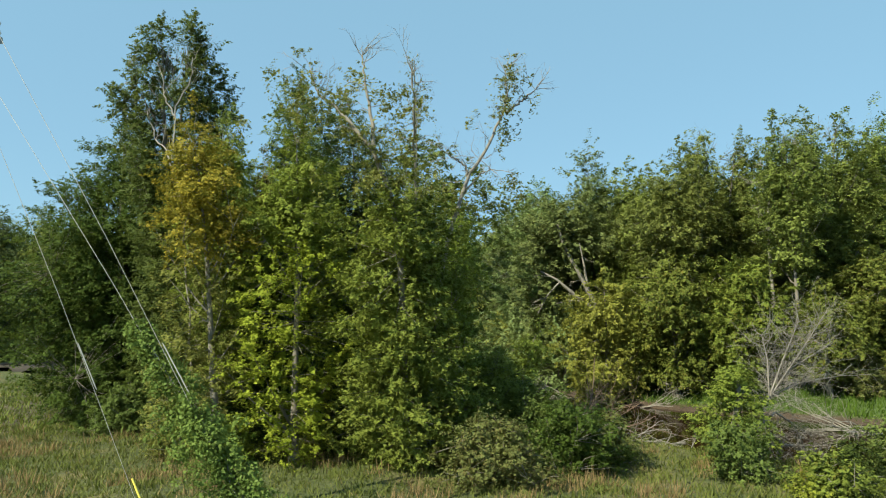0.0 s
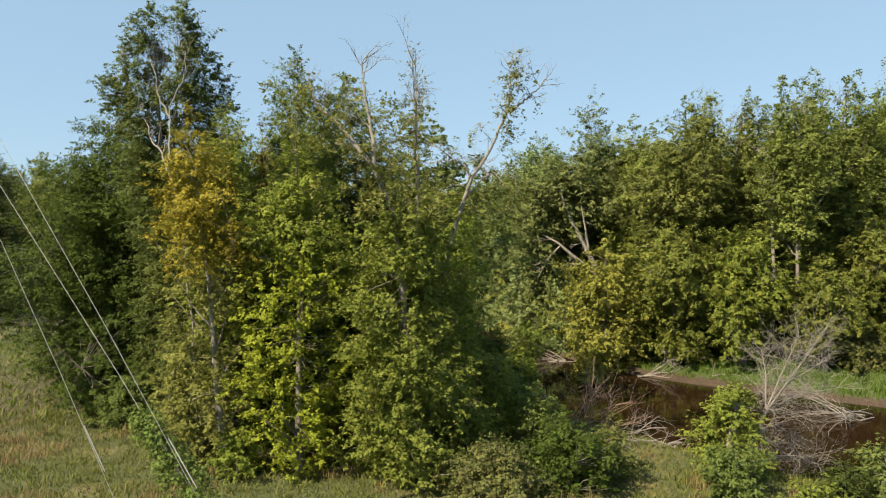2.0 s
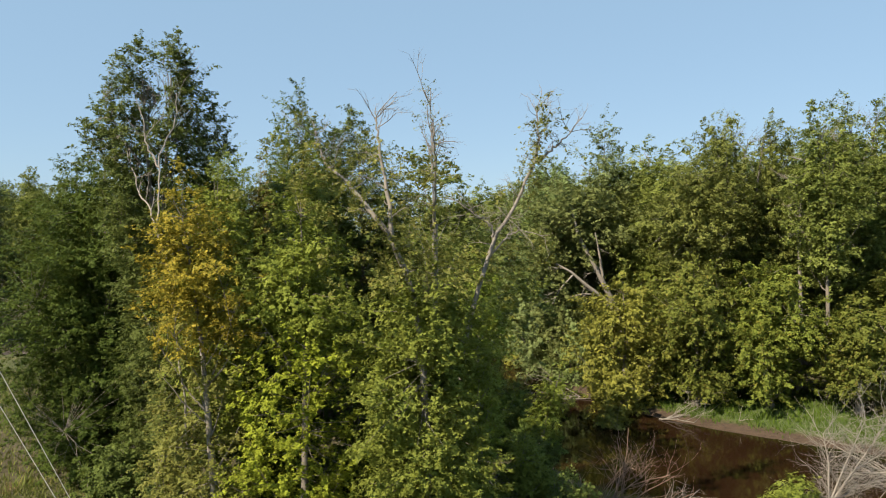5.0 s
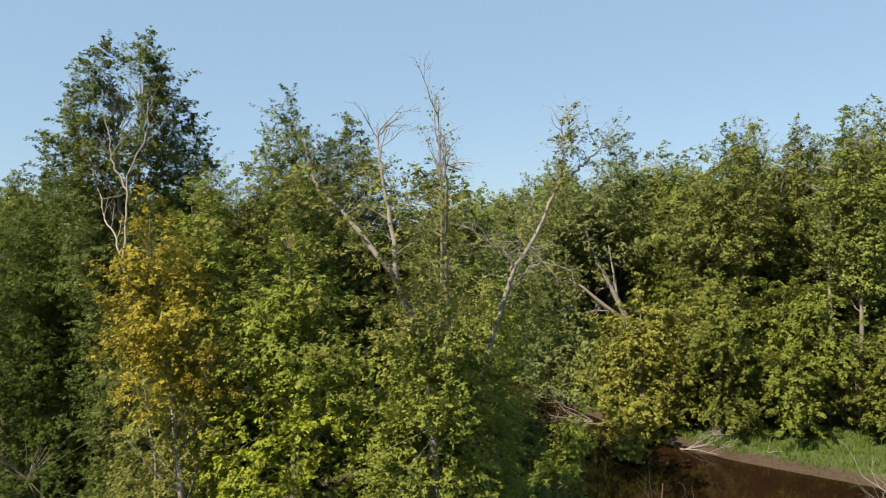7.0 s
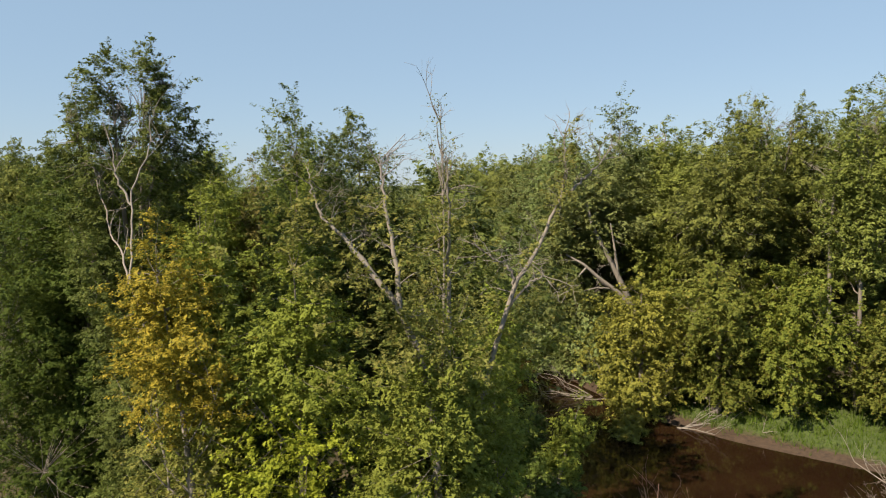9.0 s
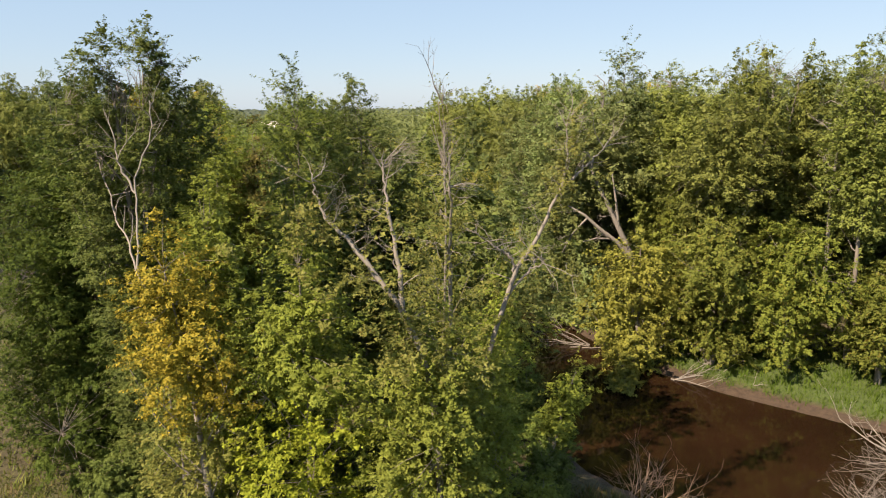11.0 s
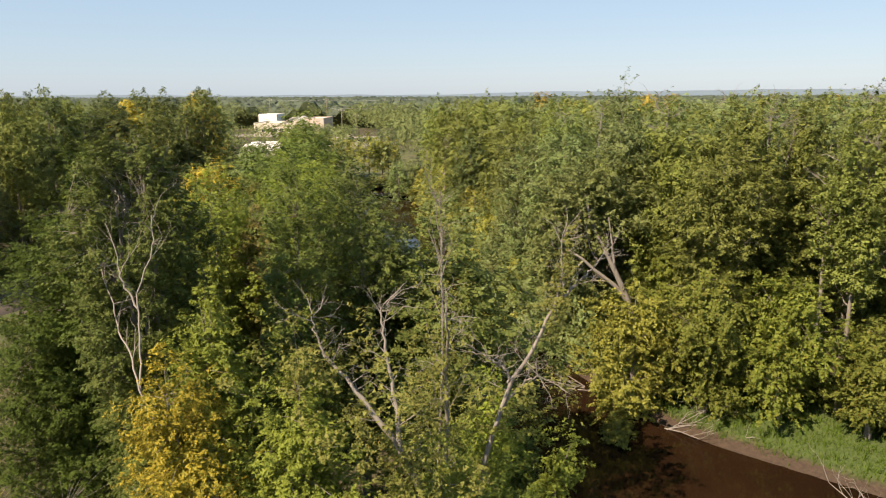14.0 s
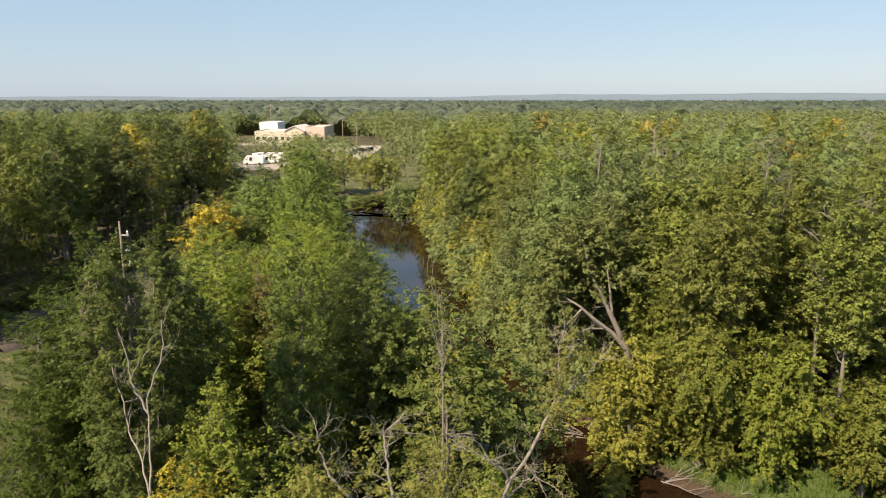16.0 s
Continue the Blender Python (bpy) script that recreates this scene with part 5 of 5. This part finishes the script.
# ---- guy wires with their pole ----
def utility_pole(label, x, y, h, arms=3, turn=0.0, r=0.15, wide=1.0, two_sided=False):
    z = gz(x, y)
    t = new("utility_pole")
    t.location, t.rotation_euler = (x, y, z - 0.3), (0, 0, turn)
    g = Geo()
    g.tube([(0, 0, 0), (0, 0, h * 0.5), (0, 0, h + 0.3), (0, 0, h + 0.31)], (r, r * 0.85, r * 0.65, 0.005), 10)
    part("pole", g, WOOD_POLE, t)
    for k in range(arms):
        a = Geo()
        za = h - 0.9 - 1.25 * k
        lo = -wide if two_sided else 0.0
        a.box((lo, -0.06, za), (wide, 0.06, za + 0.12))
        arm = part("crossarm", a, WOOD_POLE if two_sided else STEEL, t)
        for e in ((-wide + 0.1, 0.0, wide - 0.1) if two_sided else (wide - 0.1,)):
            i = Geo()
            i.tube([(e, 0, za + 0.12), (e, 0, za + 0.2), (e, 0, za + 0.3), (e, 0, za + 0.42), (e, 0, za + 0.43)], (0.03, 0.09, 0.05, 0.08, 0.004), 8)
            part("insulator", i, WHITE, arm, "white porcelain insulator")
    return tagged(t, label, "utility pole")


utility_pole("weathered wooden utility pole with three side arms", -28.6, 55.5, 10.6, wide=0.7, r=0.12)
utility_pole("weathered wooden utility pole held by guy wires", -8.7, 7.0, 12.0)

GUYS = [((-3.8, 6.5, 0.75), (-11.2, 7.3, 16.0), 0.75, 2.5), ((-1.35, 5.7, 0.75), (-12.4, 8.0, 16.0), 0.75, 2.3), ((-1.4, 5.6, 0.75), (-10.7, 6.8, 16.0), 0.75, 2.3)]
for n, (a, b, g0, g1) in enumerate(GUYS):
    a, b = np.array(a), np.array(b)
    on = lambda z: a + (b - a) * (z - a[2]) / (b[2] - a[2])
    top = a + (b - a) * (-8.62 - a[0]) / (b[0] - a[0])
    w = new("guy_wire")
    w.location = a
    g = Geo()
    g.tube([(0, 0, -0.3), (top - a) * 0.5, top - a], 0.005, 5)
    part("cable", g, STEEL, w)
    g = Geo()
    g.tube([on(g0) - a, on(g1) - a], 0.019, 8)
    part("guard", g, YELLOW, w, "yellow plastic guard")
    g = Geo()
    g.tube([on(4.0) - a, on(4.08) - a, on(4.75) - a, on(4.83) - a], (0.006, 0.011, 0.011, 0.006), 8)
    part("strain_insulator", g, STEEL, w, "grey fibreglass strain rod")
    tagged(w, "thin steel guy wire with a yellow guard in the meadow", "guy wire", group="guy wires")


def wire_vine():
    rng = np.random.default_rng(91)
    c = []
    for (a, b, *_), top in ((GUYS[1], 5.2), (GUYS[2], 3.9)):
        a, b = np.array(a), np.array(b)
        for f in rng.random(230) ** 0.8:
            z = a[2] + f * (top - a[2])
            p = a + (b - a) * (z - a[2]) / (b[2] - a[2])
            w = 0.42 * (1 - 0.7 * f)
            c.append(p + rng.normal(scale=(w, w, w * 0.6)) - (0, 0, 0.25 * rng.random()))
    c = np.array(c)
    t = new("climbing_vine")
    t.location = c.mean(0) * (1, 1, 0) + (0, 0, 0.8)
    g = Geo()
    leaves(g, rng, c - np.array(t.location), rng.uniform(0.10, 0.22, len(c)), 44, 0.07, 0.9, 0.9)
    part("vine_leaves", g, LEAF_DARK, t)
    s = Geo()
    for (a, b, *_), top in ((GUYS[1], 5.2), (GUYS[2], 3.9)):
        a, b = np.array(a), np.array(b)
        k = np.linspace(0, 1, 30)
        p = a + (b - a) * (k * (top - a[2]) / (b[2] - a[2]))[:, None]
        p = p + np.stack([0.03 * np.cos(9 * k * 6), 0.03 * np.sin(9 * k * 6), 0 * k], -1)
        s.tube(p - np.array(t.location), np.linspace(0.016, 0.006, 30), 4)
    part("vine_stem", s, BARK, t)
    tagged(t, "green vine climbing up the lower guy wires", "vine")


wire_vine()


# ---- the railway ----
def railway():
    ys = np.arange(52, 150, 2.5)
    xs = rail_x(ys)
    z0 = ground_z(xs, ys)
    n = len(ys)

    def strip(name, lo, hi, top, mat, label, cat):
        prof = [(lo - 0.5, -0.15), (lo, top), (hi, top), (hi + 0.5, -0.15)]
        v = np.concatenate([np.stack([xs + o, ys, z0 + z], -1) for o, z in prof])
        i = np.arange(n - 1)
        f = np.concatenate([np.stack([k * n + i, (k + 1) * n + i, (k + 1) * n + i + 1, k * n + i + 1], -1) for k in range(3)])
        return tagged(part(name, quads_mesh(name, v, f), mat), label, cat, kind="structure")

    strip("track_bed", -1.9, 1.9, 0.32, BALLAST, "grey crushed-stone bed of the railway track", "track bed")
    strip("service_road", 3.4, 5.8, 0.06, BALLAST, "pale gravel service road beside the railway", "road")
    track = new("railway_track")
    track.location = (float(xs[0]), float(ys[0]), float(z0[0]))
    o = np.array(track.location)
    for s in (-0.75, 0.75):
        g = Geo()
        g.tube(np.stack([xs + s, ys, z0 + 0.52], -1) - o, 0.05, 4)
        part("rail", g, RAIL, track)
    tie = Geo()
    tie.box((-1.25, -0.11, 0.0), (1.25, 0.11, 0.17))
    me = tie.mesh("tie")
    me.materials.append(TIE)
    for y in np.arange(53, 148, 0.62):
        ob = new("tie", me)
        ob.parent = track
        x = float(rail_x(y))
        ob.location = Vector((x, y, float(np.interp(y, ys, z0)) + 0.3)) - Vector(o)
    tagged(track, "single railway track with rusty rails on dark ties", "railway track")


railway()


# ---- grass ----
def grass(name, label, area, count, height, mat, seed, keep, lean=0.35, width=0.02, tuft=0.12, per=7):
    rng = np.random.default_rng(seed)
    x0, x1, y0, y1 = area
    x, y = rng.uniform(x0, x1, count), rng.uniform(y0, y1, count)
    k = keep(x, y)
    x, y = x[k], y[k]
    n = len(x)
    bx = x[:, None] + rng.normal(scale=tuft, size=(n, per))
    by = y[:, None] + rng.normal(scale=tuft, size=(n, per))
    big = (0.5 + 0.9 * rng.random((n, 1))) * (0.6 + 0.8 * rng.random((n, per))) * height
    bz = ground_z(bx, by)
    p = np.stack([bx, by, bz - 0.03], -1).reshape(-1, 3)
    hh = big.reshape(-1, 1)
    a = rng.uniform(0, 6.28, len(p))
    side = np.stack([np.cos(a), np.sin(a), 0 * a], -1) * width * (0.6 + hh)
    tip = np.stack([rng.normal(scale=lean, size=len(p)), rng.normal(scale=lean, size=len(p)), np.ones(len(p))], -1) * hh
    g = Geo()
    v = np.stack([p - side, p + side, p + tip + side * 0.15, p + tip - side * 0.15], 1)
    g.add(v.reshape(-1, 3), np.arange(len(v) * 4).reshape(-1, 4))
    tagged(part(name, g, mat), label, "grass", kind="stuff")


def on_meadow(x, y):
    d, side = shore(x, y)
    return (d > 0.6) & (side < 0.5)


def patchy(x, y):
    return on_meadow(x, y) & (np.sin(0.8 * x + 1.0) * np.sin(0.7 * y + 0.35 * x) + 0.5 * np.sin(2.1 * x - 1.4 * y) > 0.48)


def far_bank(x, y):
    d, side = shore(x, y)
    return (d > 0.8) & (d < 7.5) & (side > 0.5)


grass("meadow_grass", "rough green meadow grass", (-22, 13, 6, 24), 15000, 0.15, GRASS_LEAF, 101, on_meadow, 0.6, 0.024, 0.16, 6)
grass("dry_meadow_grass", "patches of tall dry tan grass in the meadow", (-22, 13, 6, 24), 9000, 0.27, GRASS_DRY, 102, patchy, 0.3, 0.014)
grass("far_meadow_grass", "rough grass along the railway", (-42, -14, 22, 62), 8000, 0.22, GRASS_LEAF, 103, lambda x, y: (x > rail_x(y) + 6.5) & (x < -13.5 - 0.1 * (y - 22)), 0.5, 0.035, 0.25, 5)
grass("bank_grass", "lush bright green grass on the far bank", (4, 40, 28, 46), 9000, 0.24, GRASS_LUSH, 104, far_bank, 0.35, 0.03, 0.2, 6)


# ---- the shops and the car park beyond the woods ----
def building(label, x0, x1, y0, y1, h, wall_mat, gable=0.0, windows=0, parapet=0.4):
    z = 0.9
    t = new("shop_building")
    t.location = ((x0 + x1) / 2, (y0 + y1) / 2, z)
    w, d = (x1 - x0) / 2, (y1 - y0) / 2
    for lo, hi in (((-w, -d, -0.3), (w, -d + 0.3, h)), ((-w, d - 0.3, -0.3), (w, d, h)), ((-w, -d + 0.3, -0.3), (-w + 0.3, d - 0.3, h)), ((w - 0.3, -d + 0.3, -0.3), (w, d - 0.3, h))):
        g = Geo()
        g.box(lo, hi)
        part("wall", g, wall_mat, t)
    g = Geo()
    if gable:
        for y in (-d, d - 0.3):
            g = Geo()
            g.flat = True
            g.add([(-w, y, h), (w, y, h), (0, y, h + gable), (0, y, h + gable), (-w, y + 0.3, h), (w, y + 0.3, h), (0, y + 0.3, h + gable), (0, y + 0.3, h + gable)], [(0, 1, 2, 3), (7, 6, 5, 4), (0, 2, 6, 4), (2, 1, 5, 6)])
            part("gable", g, wall_mat, t)
        for s in (-1, 1):
            g = Geo()
            g.flat = True
            g.add([(s * (w + 0.5), -d - 0.5, h - 0.25), (0, -d - 0.5, h + gable + 0.05), (0, d + 0.5, h + gable + 0.05), (s * (w + 0.5), d + 0.5, h - 0.25),
                   (s * (w + 0.5), -d - 0.5, h - 0.05), (0, -d - 0.5, h + gable + 0.3), (0, d + 0.5, h + gable + 0.3), (s * (w + 0.5), d + 0.5, h - 0.05)],
                  [(0, 1, 2, 3), (4, 5, 6, 7), (0, 1, 5, 4), (2, 3, 7, 6), (0, 3, 7, 4)])
            part("roof_slope", g, ROOF, t)
    else:
        g.box((-w + 0.3, -d + 0.3, h - parapet - 0.2), (w - 0.3, d - 0.3, h - parapet))
        part("roof", g, ROOF, t)
    for k in range(windows):
        xw = -w + (k + 0.5) * 2 * w / windows
        f = Geo()
        f.box((xw - 0.9, -d - 0.08, 1.0), (xw + 0.9, -d - 0.003, 2.8))
        win = part("window", f, WHITE, t)
        g = Geo()
        g.box((xw - 0.78, -d - 0.1, 1.12), (xw + 0.78, -d - 0.083, 2.68))
        part("pane", g, GLASS, win)
    return tagged(t, label, "building")


building("long low tan shop with a flat roof", -97.5, -83.6, 318, 340, 5.2, TAN, windows=5)
building("white box-shaped building behind the shop", -103.5, -94.6, 346, 360, 8.2, WHITE)
building("tan gabled shop front", -83.4, -74.8, 316, 338, 5.4, TAN, gable=2.0, windows=3)
building("pinkish shop with a flat parapet roof", -74.6, -66.0, 318, 340, 7.2, PINK, windows=3)


def vehicle(name, label, x, y, turn, length, height, mat, cab=0.5):
    t = new(name)
    t.location, t.rotation_euler = (x, y, gz(x, y) + 0.02), (0, 0, turn)
    g = Geo()
    L, H, W = length / 2, height, 0.92
    prof = [(-L, 0.35), (-L, 0.95), (-L * cab, 1.0), (-L * cab + 0.5, H), (L * 0.75, H), (L, 1.0), (L, 0.35)] if height < 2 else [(-L, 0.35), (-L, 1.1), (-L + 0.5, H * 0.75), (-L + 1.0, H), (L - 0.05, H), (L, H - 0.1), (L, 0.35)]
    n = len(prof)
    v = [(px, s * W * (0.92 if pz > 1.2 else 1.0), pz) for s in (-1, 1) for px, pz in prof]
    f = [(k, (k + 1) % n, n + (k + 1) % n, n + k) for k in range(n)]
    g.add(v, f + [(0, 1, 2, 6), (2, 3, 4, 6), (4, 5, 6, 6), (n, n + 6, n + 2, n + 1), (n + 2, n + 6, n + 4, n + 3), (n + 4, n + 6, n + 5, n + 4)])
    g.flat = True
    part("body", g, mat, t)
    for sx in (-0.62, 0.62):
        for sy in (-1, 1):
            g = Geo()
            g.tube([(sx * L, sy * 0.72, 0.33), (sx * L, sy * 0.73, 0.33), (sx * L, sy * 0.94, 0.33), (sx * L, sy * 0.95, 0.33)], (0.01, 0.33, 0.33, 0.01), 12)
            part("wheel", g, TYRE, t)
    for sy in (-1, 1):
        g = Geo()
        z0, z1 = (1.02, height - 0.12) if height < 2 else (1.25, height - 0.5)
        g.box((-L * 0.35, sy * 0.9 - 0.02, z0), (L * 0.55 if height < 2 else -L * 0.1, sy * 0.9 + 0.02, z1))
        part("side_window", g, GLASS, t)
    return tagged(t, label, "vehicle", group="parked vehicles")


def car_park():
    g = Geo()
    for x0, x1, y0, y1 in ((-74, -54, 200, 236), (-60, -36, 232, 300), (-110, -52, 300, 316)):
        g.box((x0, y0, 0.7), (x1, y1, 1.04))
    tagged(part("car_park", g, GRAVEL), "pale gravel car park by the shops", "car park", kind="structure")


car_park()
for k, (x, y, turn) in enumerate(((-66.5, 214, 0.2), (-62.5, 217, 0.2), (-68.0, 224, 1.4), (-63.6, 226, 0.3))):
    v = vehicle("van", "white delivery van parked on the gravel", x, y, turn, 6.0, 2.7, WHITE)
    v.location.z = 1.06
for x, y, turn in ((-42.0, 264, 0.3), (-39.0, 268, 1.2)):
    v = vehicle("car", "dark car parked on the gravel", x, y, turn, 4.4, 1.5, DARKCAR)
    v.location.z = 1.06
for x, y, h in ((-54.5, 300, 12), (-48.0, 296, 10), (-105.0, 372, 16), (-77.0, 380, 16)):
    utility_pole("tall wooden utility pole near the shops", x, y, h, 1, 0.2, 0.2, 1.3, True)
for za, (ax, ay), (bx, by) in ((12.3, (-54.5, 300), (-77.0, 380)), (12.6, (-54.5, 300), (10, 330)), (15.6, (-105.0, 372), (-30, 392))):
    w = new("power_line")
    w.location = (ax, ay, za)
    g = Geo()
    p = curve((0, 0, 0), (bx - ax, by - ay, 0), -0.6, 0.0, np.random.default_rng(1), 9)
    g.tube(p, 0.05, 4)
    part("cable", g, STEEL, w)
    tagged(w, "sagging power line near the shops", "power line")
